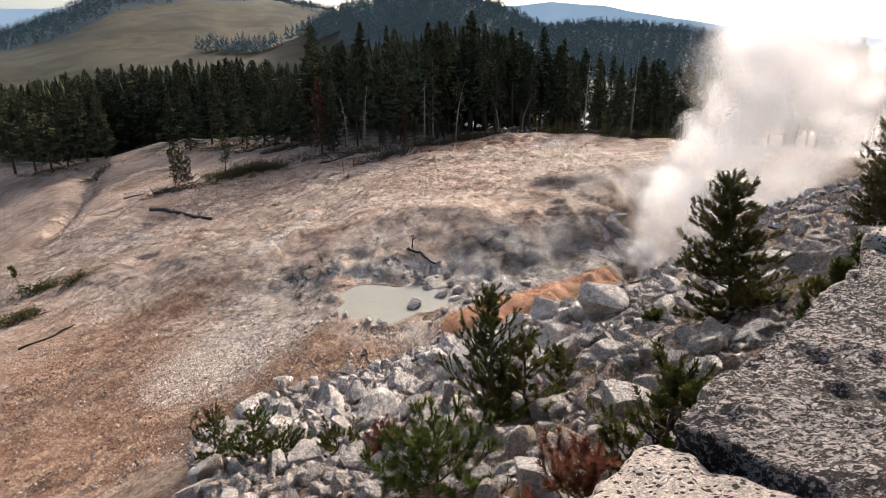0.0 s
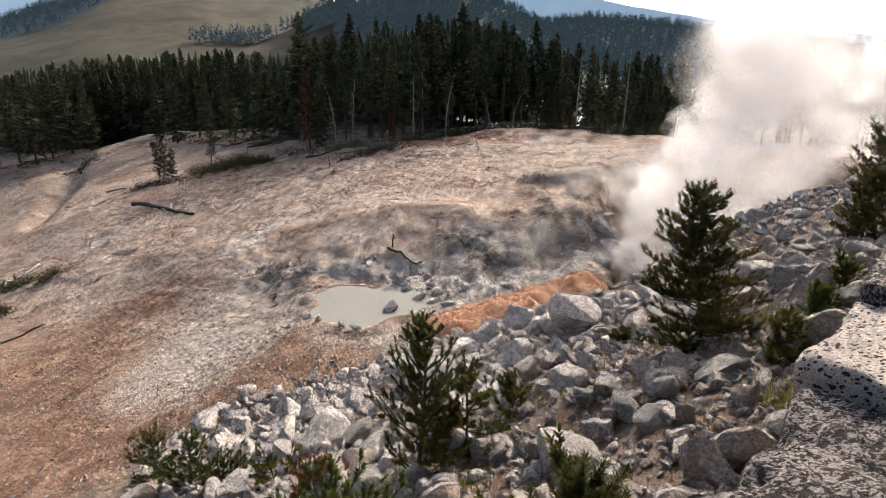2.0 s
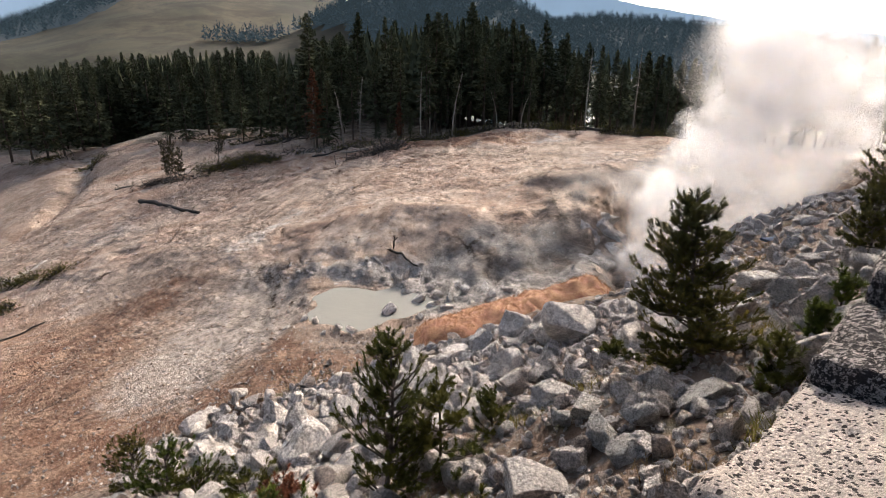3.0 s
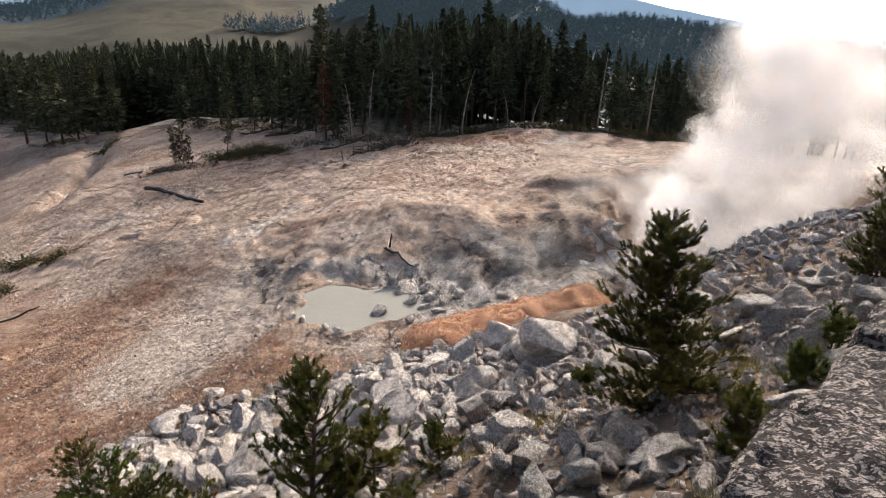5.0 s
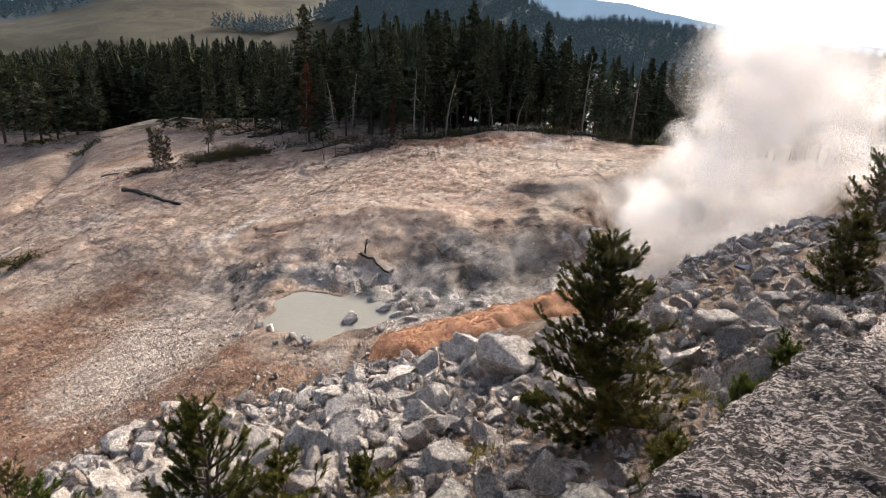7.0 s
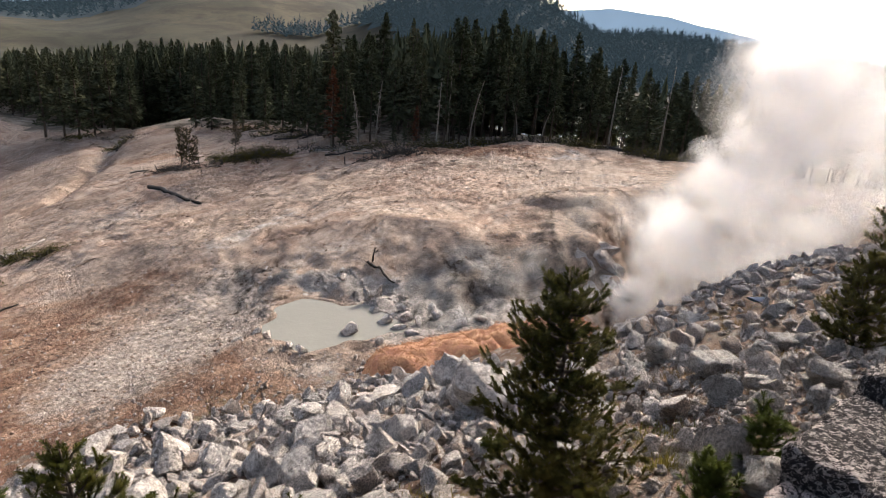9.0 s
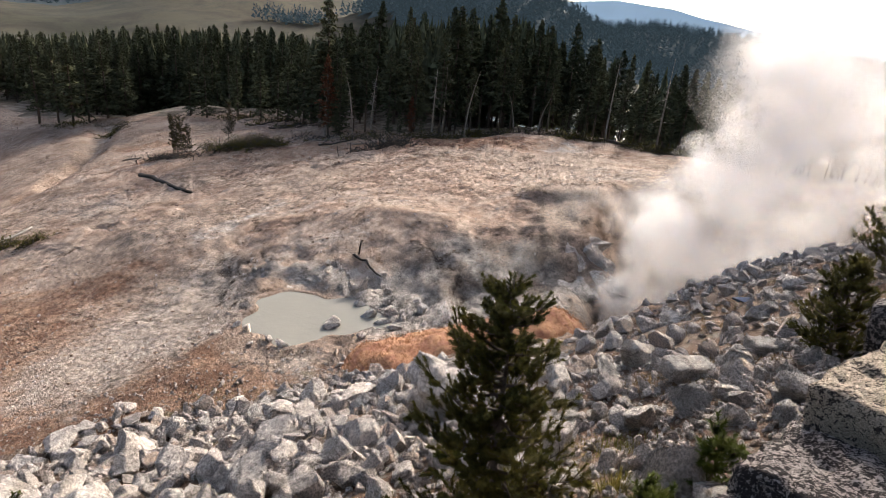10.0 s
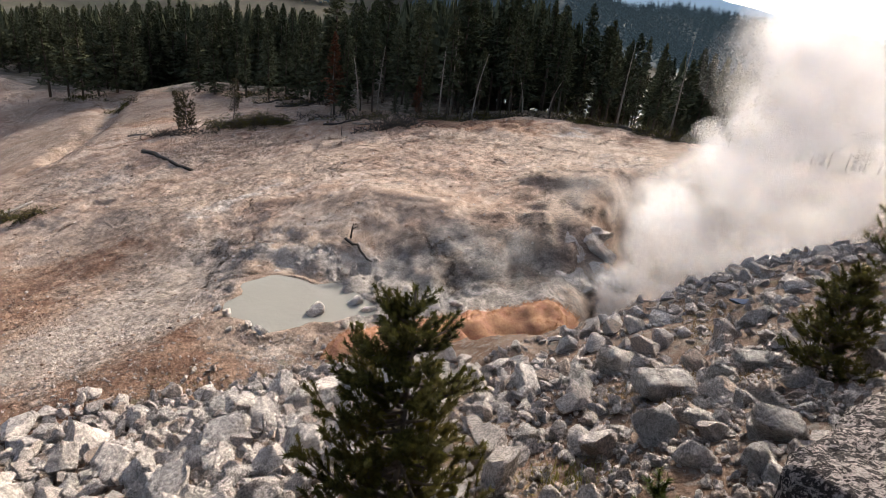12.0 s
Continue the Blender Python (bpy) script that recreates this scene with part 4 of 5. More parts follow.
LESSER, LOOSE = [], []
for i in range(14):
    v, f = stone_shape(300 + i, 3, 14 + i % 6, (1.0, 0.8, 0.7), 0.022)
    LOOSE.append((v, f))
    LESSER.append((mesh_of("boulder", v, f, TUFF, True, 22), mesh_of("boulder", v, f, TUFF_GREY, True, 22), v[:, 2].min()))


def boulder(x, y, size, i, grey=False, turn=None, sink=0.22, label="", tilt=0.35, group="boulders of the slope", z=None):
    pale, dark, low = (STONES if size > 0.48 else LESSER)[i % 14]
    ob = new("boulder", dark if grey else pale)
    r = np.random.default_rng(i * 31 + 5)
    rot = Euler((r.normal() * tilt, r.normal() * tilt, r.uniform(0, 6.28) if turn is None else radians(turn)))
    base = on_ground(x, y) if z is None else Vector((x, y, z))
    if float(pool_shape(x, y)) < 1.1:
        base.z = max(base.z, POOL_Z - 0.04)
    ob.matrix_basis = Matrix.LocRotScale(base + Vector((0, 0, (-low - sink * 0.8) * size)), rot, Vector((size, size, size)))
    if not label:
        label = ("large " if size > 0.8 else "") + ("weathered grey" if grey else "pale broken tuff") + " boulder lying in the rubble slope"
    return tagged(ob, label, "boulder", group)


# the boulders one can pick out: metres along the wall, out from it, and across
NAMED_A = [
    (7.2, 13.6, 0.9), (7.8, 14.0, 1.05), (7.3, 9.9, 0.89), (7.8, 8.8, 0.87), (9.1, 11.3, 1.18), (8.8, 9.5, 0.81), (7.8, 7.9, 0.57), (8.1, 7.3, 0.93),
    (10.2, 12.4, 0.69), (9.4, 14.6, 0.65), (10.0, 13.8, 0.56), (9.8, 6.4, 0.74), (10.8, 6.5, 0.53), (11.3, 8.2, 0.91), (11.2, 6.8, 0.39), (10.8, 5.7, 0.47),
    (12.3, 8.9, 0.86), (13.8, 9.8, 1.16), (14.6, 9.4, 1.14), (15.1, 8.6, 1.26), (15.4, 7.9, 0.84), (13.6, 5.6, 1.15), (11.9, 6.0, 0.9), (13.7, 11.7, 0.72),
    (12.1, 10.2, 0.78), (10.4, 7.9, 0.52), (9.1, 4.9, 0.6), (9.9, 3.5, 0.65), (8.9, 2.4, 0.56), (8.8, 2.6, 0.36),
]
NAMED_B = [
    (11.3, 8.3, 0.8), (10.0, 5.9, 0.86), (9.8, 7.1, 0.76), (9.5, 8.5, 0.81), (9.0, 10.8, 0.9), (13.2, 10.9, 0.73), (13.2, 9.7, 0.75), (11.8, 4.0, 0.5),
    (16.7, 4.3, 0.93), (14.7, 1.9, 0.57), (14.2, 2.1, 0.58), (16.5, 2.5, 0.59), (20.1, 5.4, 0.8), (19.6, 5.8, 0.79), (20.2, 6.7, 0.68),
    (14.4, 1.3, 0.45), (15.2, 1.5, 0.45), (20.6, 3.7, 0.56), (19.2, 2.5, 0.55), (14.4, 1.1, 0.51), (13.7, 1.0, 0.48), (15.7, 4.2, 0.87), (13.9, 3.6, 0.48),
    (15.4, 5.0, 0.8), (15.5, 6.4, 0.69), (9.3, 1.4, 0.62), (9.7, 2.0, 0.6), (8.7, 1.7, 0.44), (8.1, 1.5, 0.5), (8.4, 1.9, 0.55), (12.5, 3.9, 0.73), (13.7, 6.9, 0.8),
]
taken = []
for i, (s, d, w) in enumerate(NAMED_A + NAMED_B):
    x, y = place(s, d)
    boulder(x, y, w * (0.92 if d < 5 else 1.06), i, grey=d < 3.2 or (s > 13 and d < 4.5))
    taken.append((x, y, w * 0.5))
# two long squared slabs
for s, d, w, turn in ((15.9, 3.0, 0.8, 20), (17.4, 2.5, 0.66, 12)):
    x, y = place(s, d)
    v, f = BALL[4]
    v = np.sign(v) * np.abs(v) ** 0.32
    v = v / np.abs(v).max(0)
    v = v * (0.5, 0.27, 0.2)
    dd = v / np.linalg.norm(v, axis=1)[:, None]
    v = v + dd * lumpy(v, 0.22, 0.05, 3)
    ob = new("slab", mesh_of("slab", v, f, TUFF_GREY, True, 30))
    ob.matrix_basis = Matrix.LocRotScale(on_ground(x, y) + Vector((0, 0, 0.16 * w)), Euler((0.08, 0.05, radians(turn))), Vector((w, w, w)))
    tagged(ob, "squared grey stone slab lying flat among the rubble", "boulder", "boulders of the slope")
    taken.append((x, y, w * 0.5))


def free_spot(x, y, w, slack=0.8):
    return all((x - a) ** 2 + (y - b) ** 2 > ((w * 0.5 + c) * slack) ** 2 for a, b, c in taken)


def rubble_here(s, d):
    """How thick the stones lie."""
    foot = np.interp(s, [0, 6, 9, 13, 17, 20], [13.0, 14.0, 14.2, 12.8, 11.8, 9])
    k = sstep(foot + 0.6, foot - 0.8, d) * sstep(0.2, 0.9, d)
    bare = 0.3 * math.exp(-0.5 * (((s - 10.6) / 2.0) ** 2 + ((d - 2.9) / 1.6) ** 2)) + 0.8 * math.exp(-0.5 * (((s - 20) / 2.5) ** 2 + ((d - 5.6) / 1.3) ** 2))
    first = float(np.interp(d, [0, 5, 7, 13], [1.0, 3.2, 4.6, 6.2]))
    return k * (1 - bare) * float(sstep(first - 0.5, first + 0.6, s))


i, tries, field = 80, 0, Heap()
while i < 80 + 1500 and tries < 60000:
    tries += 1
    s, d = (float(rng.uniform(2, 33)), float(rng.uniform(0.4, 14.6))) if i % 3 == 0 else (float(rng.uniform(4.5, 17)), float(rng.uniform(4.5, 14.4)))
    if s > 17 and d > 8:
        continue
    w = float(0.26 + 0.50 * rng.random() ** 2.0) * (1.0 if d > 4 else 0.9)
    x, y = place(s, d)
    if rng.random() > rubble_here(s, d) or not free_spot(x, y, w, 0.6):
        continue
    if i < 80 + 190:
        boulder(x, y, w, i, grey=rng.random() < (0.7 if d < 3.5 or s > 17 else 0.12), tilt=0.6)
    else:
        v, f = LOOSE[i % 14]
        field.add(v @ turned(rng).T * w + np.array(on_ground(x, y)) + (0, 0, 0.2 * w), f)
    taken.append((x, y, w * 0.5))
    i += 1
tagged(new("boulder_field", field.mesh("boulder_field", RUBBLE, True, 22)), "pale broken tuff blocks packed over the slope", "rubble", kind="stuff")

# boulders at the pool's edge, coated with grey mud
for x, y, w in ((-0.75, 24.4, 0.75), (0.3, 25.7, 0.8), (0.9, 25.2, 0.7), (1.1, 26.2, 0.8), (1.7, 25.7, 0.6), (0.7, 26.9, 0.6), (1.6, 24.6, 0.65), (2.4, 26.4, 0.7), (2.6, 25.3, 0.6), (3.3, 26.5, 0.7), (3.6, 25.4, 0.55), (4.2, 25.8, 0.6), (4.8, 25.2, 0.6), (5.4, 25.0, 0.7), (6.0, 24.7, 0.8), (6.8, 24.4, 0.7), (7.3, 24.9, 0.8), (2.0, 27.3, 0.55), (-3.6, 22.9, 0.5), (-2.5, 22.5, 0.45), (-4.1, 23.2, 0.4), (-0.3, 26.6, 0.7), (0.6, 23.6, 0.5), (-1.9, 22.2, 0.5), (-3.0, 22.1, 0.35), (-4.6, 22.6, 0.4)):
    boulder(x, y, w * 0.95, int(abs(x * 13 + y * 7)), label="mud-grey boulder at the edge of the pool", group="boulders at the pool", tilt=0.5)
for x, y, h, lean in ((-0.55, 27.7, 0.85, 14), (-0.95, 27.4, 0.7, -22)):
    v, f = stone_shape(900 + int(h * 10), 3, 10, (0.42, 0.38, 1.1), 0.04)
    ob = new("boulder", mesh_of("boulder", v, f, TUFF, True, 17))
    ob.matrix_basis = Matrix.LocRotScale(on_ground(x, y) + Vector((0, 0, 0.32 * h)), Euler((0.1, radians(lean), 0.4)), Vector((h, h, h)))
    tagged(ob, "slender upright stone standing behind the mud pool", "boulder", "boulders at the pool")

# the craggy nose of the bank above the vent
for k, (x, y, z, sx, sy, sz, tn) in enumerate(((9.3, 33.2, -8.05, 2.6, 2.0, 1.5, 15), (10.3, 32.6, -8.9, 1.9, 1.8, 1.9, -20), (10.7, 31.5, -9.8, 2.0, 1.9, 1.7, 25), (9.5, 30.6, -10.0, 2.4, 1.7, 1.8, 40), (8.1, 29.4, -10.4, 2.0, 1.4, 1.1, 10), (8.9, 32.0, -9.0, 1.9, 1.6, 2.0, 70))):
    v, f = stone_shape(700 + k, 4, 16, (1, 1, 1), 0.12)
    ob = new("outcrop", mesh_of("outcrop", v * (sx, sy, sz), f, MUDROCK, True, 22))
    ob.matrix_basis = Matrix.LocRotScale(Vector((x, y, z)), Euler((0, 0, radians(tn))), None)
    tagged(ob, "craggy grey-brown mud-coated outcrop beside the steaming vent", "rock", "outcrops of the bank")
for k in range(60):
    x = float(rng.uniform(-7.5, 1.2))
    y = float(28.3 + rng.normal() * 0.75 + (0.25 * (-x - 4) if x < -4 else 0))
    w = float(rng.uniform(0.15, 0.42))
    if pool_shape(x, y) < 1.08:
        continue
    v, f = stone_shape(720 + k % 8, 3, 9, (1, 0.8, 0.6), 0.14)
    ob = new("clod", mesh_of("clod", v, f, MUDROCK, True, 40))
    ob.matrix_basis = Matrix.LocRotScale(on_ground(x, y, 0.12 * w), Euler((rng.normal() * 0.3, rng.normal() * 0.3, rng.uniform(0, 6.28))), Vector((w, w, w)))
    tagged(ob, "crumbling grey-brown clod of the eroded mud bank", "rock", "clods of the bank")

# small broken stone between the boulders
heap = Heap()
SMALL = [stone_shape(400 + k, 2, 8, (1, 0.8, 0.6), 0.03) for k in range(16)]
MIDDLE = [stone_shape(430 + k, 3, 10, (1, 0.8, 0.65), 0.06) for k in range(16)]
n = 0
while n < 6000:
    s, d = float(rng.uniform(1.5, 36)), float(rng.uniform(0.15, 15.2))
    if (s > 17 and d > 8.2) or rng.random() > rubble_here(s, d) * 1.2 + (0.2 if s > 5.5 + 0.1 * d else 0.0):
        continue
    big = n % 4 == 0
    w = float(0.16 + 0.2 * rng.random() ** 1.5) if big else float(0.05 + 0.13 * rng.random() ** 1.7)
    x, y = place(s, d)
    v, f = (MIDDLE if big else SMALL)[n % 16]
    heap.add(v @ turned(rng).T * w + np.array(on_ground(x, y)) + (0, 0, 0.16 * w), f)
    n += 1
tagged(new("rubble", heap.mesh("rubble", RUBBLE, True, 30)), "pale broken stone filling the slope between boulders", "rubble", kind="stuff")

# gravel close below the parapet
heap = Heap()
GRIT = [stone_shape(460 + k, 1, 5, (1, 0.8, 0.6), 0.0) for k in range(12)]
for k in range(9000):
    s, d = float(rng.uniform(2.5, 18)), float(0.15 + 5.5 * rng.random() ** 1.2)
    x, y = place(s, d)
    w = float(0.03 + 0.10 * rng.random() ** 2)
    v, f = GRIT[k % 12]
    heap.add(v @ turned(rng).T * w + np.array(on_ground(x, y)) + (0, 0, 0.2 * w), f)
tagged(new("gravel", heap.mesh("gravel", RUBBLE)), "fine broken gravel on the soil of the slope", "gravel", kind="stuff")

# pebbles strewn over the mud
heap = Heap()
n = 0
while n < 4200:
    x, y = float(rng.uniform(-17, 1)), float(rng.uniform(13, 26))
    s, d = along(x, y)
    if pool_shape(x, y) < 1.15 or d < 11 or rng.random() > math.exp(-(d - 11) / 4.0) + 0.1:
        continue
    w = float(0.03 + 0.11 * rng.random() ** 4)
    v, f = (SMALL if w > 0.07 else GRIT)[n % 12]
    heap.add(v @ turned(rng).T * w + np.array(on_ground(x, y)) + (0, 0, 0.15 * w), f)
    n += 1
for k in range(1400):
    x, y = float(rng.uniform(-40, 12)), float(rng.uniform(26, 60))
    if pool_shape(x, y) < 1.2:
        continue
    w = float(0.05 + 0.16 * rng.random() ** 3)
    v, f = (SMALL if w > 0.09 else GRIT)[k % 12]
    heap.add(v @ turned(rng).T * w + np.array(on_ground(x, y)) + (0, 0, 0.1 * w), f)
tagged(new("pebbles", heap.mesh("pebbles", RUBBLE, True, 30)), "loose pebbles strewn over the thermal mud", "pebbles", kind="stuff")

# dark brown shards of crust and gravel on the rusty mud
heap = Heap()
n = 0
while n < 3800:
    x, y = float(rng.uniform(-26, -1)), float(rng.uniform(12.5, 34))
    s, d = along(x, y)
    dens = 0.12 + 0.9 * float(lump(x, y, -13, 21, 6, 5)) + 0.5 * float(lump(x, y, -13.6, 30.8, 2, 4, -35)) - 0.6 * float(lump(x, y, -8.5, 22, 1.8, 4))
    if d < 12 or pool_shape(x, y) < 1.2 or rng.random() > dens:
        continue
    w = float(0.035 + 0.12 * rng.random() ** 4)
    v, f = GRIT[n % 12]
    heap.add(v @ turned(rng).T * w * (1, 1, 0.7) + np.array(on_ground(x, y)) + (0, 0, 0.12 * w), f)
    n += 1
for k in range(1500):
    x, y = float(rng.uniform(-45, 8)), float(rng.uniform(30, 62))
    w = float(0.06 + 0.22 * rng.random() ** 4)
    v, f = GRIT[k % 12]
    heap.add(v @ turned(rng).T * w * (1, 1, 0.6) + np.array(on_ground(x, y)) + (0, 0, 0.1 * w), f)
tagged(new("crust_shards", heap.mesh("crust_shards", SHARD)), "dark rust-brown crust shards strewn over the mud", "gravel", kind="stuff")

# ---- pines on the slope ----
def tufts(heap, centres, dirs, r, needle=0.055, count=34, spread_=0.9, along_=0.10):
    """Bottle-brush tufts of thin needles round twig ends."""
    for c, d in zip(centres, dirs):
        d = d / np.linalg.norm(d)
        a = np.cross(d, (0.3, 0.2, 1.0))
        a /= np.linalg.norm(a) + 1e-9
        b = np.cross(d, a)
        k = count
        t = r.random(k)
        w = r.uniform(0, 6.28, k)
        out = a * np.cos(w)[:, None] + b * np.sin(w)[:, None]
        root = c + d * ((t - 0.75) * along_)[:, None]
        way = out * spread_ + d * (0.25 + 0.5 * t)[:, None]
        way /= np.linalg.norm(way, axis=1)[:, None]
        ln = needle * r.uniform(0.7, 1.15, k)[:, None]
        side = np.cross(way, out + 0.3 * d)
        side /= np.linalg.norm(side, axis=1)[:, None] + 1e-9
        wd = 0.0055 * (needle / 0.055) ** 0.7
        v = np.stack([root - side * wd, root + side * wd, root + way * ln], 1).reshape(-1, 3)
        heap.add(v, np.arange(3 * k).reshape(-1, 3))


def slope_pine(name, label, x, y, h, width, seed, material, top=None, whorl=0.17, needle=0.056, density=1.0, low=0.04, count=64, lean=(0, 0), sparse=0.0, taper=0.8, shoot=0.10, rise=0.38, inner=0.28):
    """A young pine: trunk, limbs and crown; limbs in whorls, curving upward, tufted towards their ends."""
    r = np.random.default_rng(seed)
    base = on_ground(x, y, 0.08)
    if top is not None:
        h = top - base.z
    ob = thing(name, label, "tree", "pines of the slope", Matrix.Translation(base))
    spine = lambda t: np.array([lean[0] * t + 0.03 * h * math.sin(3 * t + seed), lean[1] * t + 0.02 * h * math.sin(4 * t), h * t])
    ts = np.linspace(0, 1, 10)
    limbs, crown = Heap(), Heap()
    limbs.add(*tube([spine(t) for t in ts], [0.016 * h**0.8 * (1 - 0.88 * t) + 0.004 for t in ts], 7))
    C, D = [], []
    n = max(5, int(h / whorl))
    for i in range(n):
        t = low + (0.97 - low) * (i / n) ** 0.92
        env = ((1 - t) ** taper) * (0.88 + 0.12 * min(1, 3.2 * t)) + 0.05
        for k in range(int(r.integers(4, 7))):
            if r.random() < sparse:
                continue
            a = r.uniform(0, 6.28)
            ln = width * env * r.uniform(0.45, 1.2)
            up = rise + 0.55 * t + r.normal() * 0.12
            d = np.array([math.cos(a), math.sin(a), up])
            p0 = spine(min(1, t + r.normal() * 0.006))
            bow = np.array([0, 0, 0.22 * ln])
            m1, p1 = p0 + d * ln * 0.5 - bow * 0.35, p0 + d * ln + bow * 0.4
            limbs.add(*tube([p0, m1, p1], [0.010 * h**0.5, 0.007 * h**0.5, 0.003], 4))
            steps = max(2, int(ln / 0.065 * density))
            for j in range(steps):
                f = inner + (1 - inner) * (j + r.random() * 0.6) / steps
                q = p0 + (m1 - p0) * min(1, 2 * f) if f < 0.5 else m1 + (p1 - m1) * (2 * f - 1)
                sd_ = np.array([-math.sin(a), math.cos(a), 0]) * r.normal() * 0.9
                dv = d * 0.5 + sd_ + np.array([0, 0, 0.55 + 0.3 * r.random()])
                dv /= np.linalg.norm(dv)
                e = q + dv * r.uniform(0.04, 0.2) * (0.6 + 0.6 * ln / max(width, 0.1))
                limbs.add(*tube([q, e], [0.005, 0.003], 3))
                C.append(e)
                D.append(dv)
            C.append(p1)
            D.append(d + np.array([0, 0, 0.5]))
    C.append(spine(1.0))
    D.append(np.array([0, 0, 1.0]))
    C.append(spine(0.96))
    D.append(np.array([0, 0, 1.0]))
    tufts(crown, C, D, r, needle, count, along_=shoot)
    part("trunk", limbs.mesh("trunk", BARK, True), ob)
    part("crown", crown.mesh("crown", material), ob)
    return ob


slope_pine("pine_tree", "bushy dark green young pine rooted among boulders", 5.56, 9.93, 2.6, 0.93, 11, NEEDLES_DARK, top=-2.12, lean=(-0.2, 0.5), whorl=0.074, count=100, density=1.15, needle=0.046, low=0.0, taper=0.8, shoot=0.11, rise=-0.02, inner=0.24)
slope_pine("pine_tree", "slender bright-tipped young pine on the rubble slope", 1.76, 8.56, 2.2, 0.7, 12, NEEDLES, top=-3.3, whorl=0.14, low=0.05, shoot=0.13, count=96, density=0.8, needle=0.048, rise=0.45)
slope_pine("pine_tree", "small young pine beside a taller one", 2.28, 9.0, 1.6, 0.65, 13, NEEDLES, top=-4.1, whorl=0.15)
slope_pine("pine_tree", "small thin pine sapling on the rubble slope", 2.95, 9.8, 1.0, 0.32, 14, NEEDLES, top=-4.75, whorl=0.15)
slope_pine("pine_tree", "dark green pine beside the parapet's far end", 9.9, 13.4, 2.0, 0.52, 15, NEEDLES_DARK, top=-2.35, whorl=0.09, count=80, density=1.0, rise=0.2, taper=0.6)
slope_pine("pine_tree", "thin dark pine above the foot of the slope", -3.88, 11.97, 2.1, 0.6, 17, NEEDLES_DARK, top=-7.4, whorl=0.16, needle=0.05)
slope_pine("pine_tree", "young green pine above the foot of the slope", -2.7, 11.2, 1.9, 0.75, 18, NEEDLES_FRESH, top=-6.95, whorl=0.16)
slope_pine("pine_tree", "bushy low pine above the foot of the slope", -2.1, 11.0, 1.5, 0.8, 19, NEEDLES, top=-7.5, whorl=0.15)
slope_pine("pine_tree", "low green pine among pale boulders", -0.75, 10.2, 1.2, 0.6, 20, NEEDLES, top=-6.65, whorl=0.15)
slope_pine("dead_pine", "small dead pine with red needles among boulders", 0.35, 9.0, 1.2, 0.5, 21, NEEDLES_RED, top=-5.75, whorl=0.15, sparse=0.2)
slope_pine("pine_tree", "fresh green pine sapling close below the overlook", 1.25, 6.6, 1.4, 0.75, 22, NEEDLES_FRESH, top=-3.95, whorl=0.18, needle=0.075, count=44)
slope_pine("dead_pine", "small dead red pine at the foot of the parapet", 2.25, 5.05, 0.9, 0.45, 23, NEEDLES_RED, top=-3.0, whorl=0.14, sparse=0.15)
slope_pine("pine_tree", "low green pine at the foot of the parapet", 2.75, 5.3, 0.9, 0.45, 24, NEEDLES, top=-2.55, whorl=0.13)
slope_pine("pine_tree", "fresh green sapling beside the parapet", 7.15, 9.95, 0.5, 0.24, 25, NEEDLES_FRESH, top=-3.02, whorl=0.14)
slope_pine("pine_tree", "low green pine beside the parapet", 6.55, 9.4, 0.3, 0.2, 26, NEEDLES_FRESH, top=-3.2, whorl=0.13)
slope_pine("pine_tree", "low green pine sapling at the foot of the parapet", 5.5, 8.2, 0.5, 0.28, 29, NEEDLES, top=-3.05, whorl=0.12)
slope_pine("pine_tree", "small pine sapling between boulders", 5.0, 11.7, 0.8, 0.25, 27, NEEDLES, top=-4.95, whorl=0.14)
slope_pine("pine_tree", "dark pine on the crest of the rubble slope", 13.6, 18.2, 2.6, 0.8, 16, NEEDLES_DARK, whorl=0.16)

# ---- logs, brush, grass and the orange mat ----
def log(name, label, a, b, r0, r1, material=DARKWOOD, twigs=0, seed=1, lift=0.05, rise=0.0):
    r = np.random.default_rng(seed)
    pts = []
    for t in np.linspace(0, 1, 9):
        x, y = a[0] + (b[0] - a[0]) * t + r.normal() * 0.04, a[1] + (b[1] - a[1]) * t + r.normal() * 0.04
        level = float(ground_z(*a)) * (1 - t) + float(ground_z(*b)) * t
        pts.append(Vector((x, y, max(float(ground_z(x, y)), level - 0.1) + lift + rise * t)))
    heap = Heap()
    heap.add(*tube(pts, [r0 + (r1 - r0) * t for t in np.linspace(0, 1, 9)], 7))
    for _ in range(twigs):
        p = pts[int(r.integers(1, 8))]
        q = p + Vector((r.normal() * 0.6, r.normal() * 0.6, abs(r.normal()) * 0.5))
        heap.add(*tube([p, (p + q) / 2 + Vector((0, 0, 0.1)), q], [0.035, 0.02, 0.008], 4))
    return tagged(new(name, heap.mesh(name, material, True)), label, "log", "fallen logs")


log("fallen_log", "dark weathered log lying on the pale mud", (-29.6, 52.6), (-20.6, 46.5), 0.27, 0.13, twigs=5, seed=2)
log("fallen_log", "short dark branch lying on the mud bank", (-1.75, 30.0), (-0.1, 29.0), 0.07, 0.04, seed=3, lift=0.1)
log("fallen_log", "bleached bare log lying on the mud", (-31.4, 37.7), (-30.2, 40.9), 0.15, 0.08, PALEWOOD, seed=4)
log("fallen_log", "thin dark log lying on the rust-brown mud", (-21.8, 26.6), (-20.5, 29.0), 0.06, 0.04, seed=5)
log("fallen_log", "dark log lying along the gully", (-55, 80.5), (-51.5, 76), 0.18, 0.1, seed=6)
log("fallen_log", "long dark log along the edge of the woods", (13.5, 62.5), (22, 59.5), 0.2, 0.1, twigs=3, seed=7)
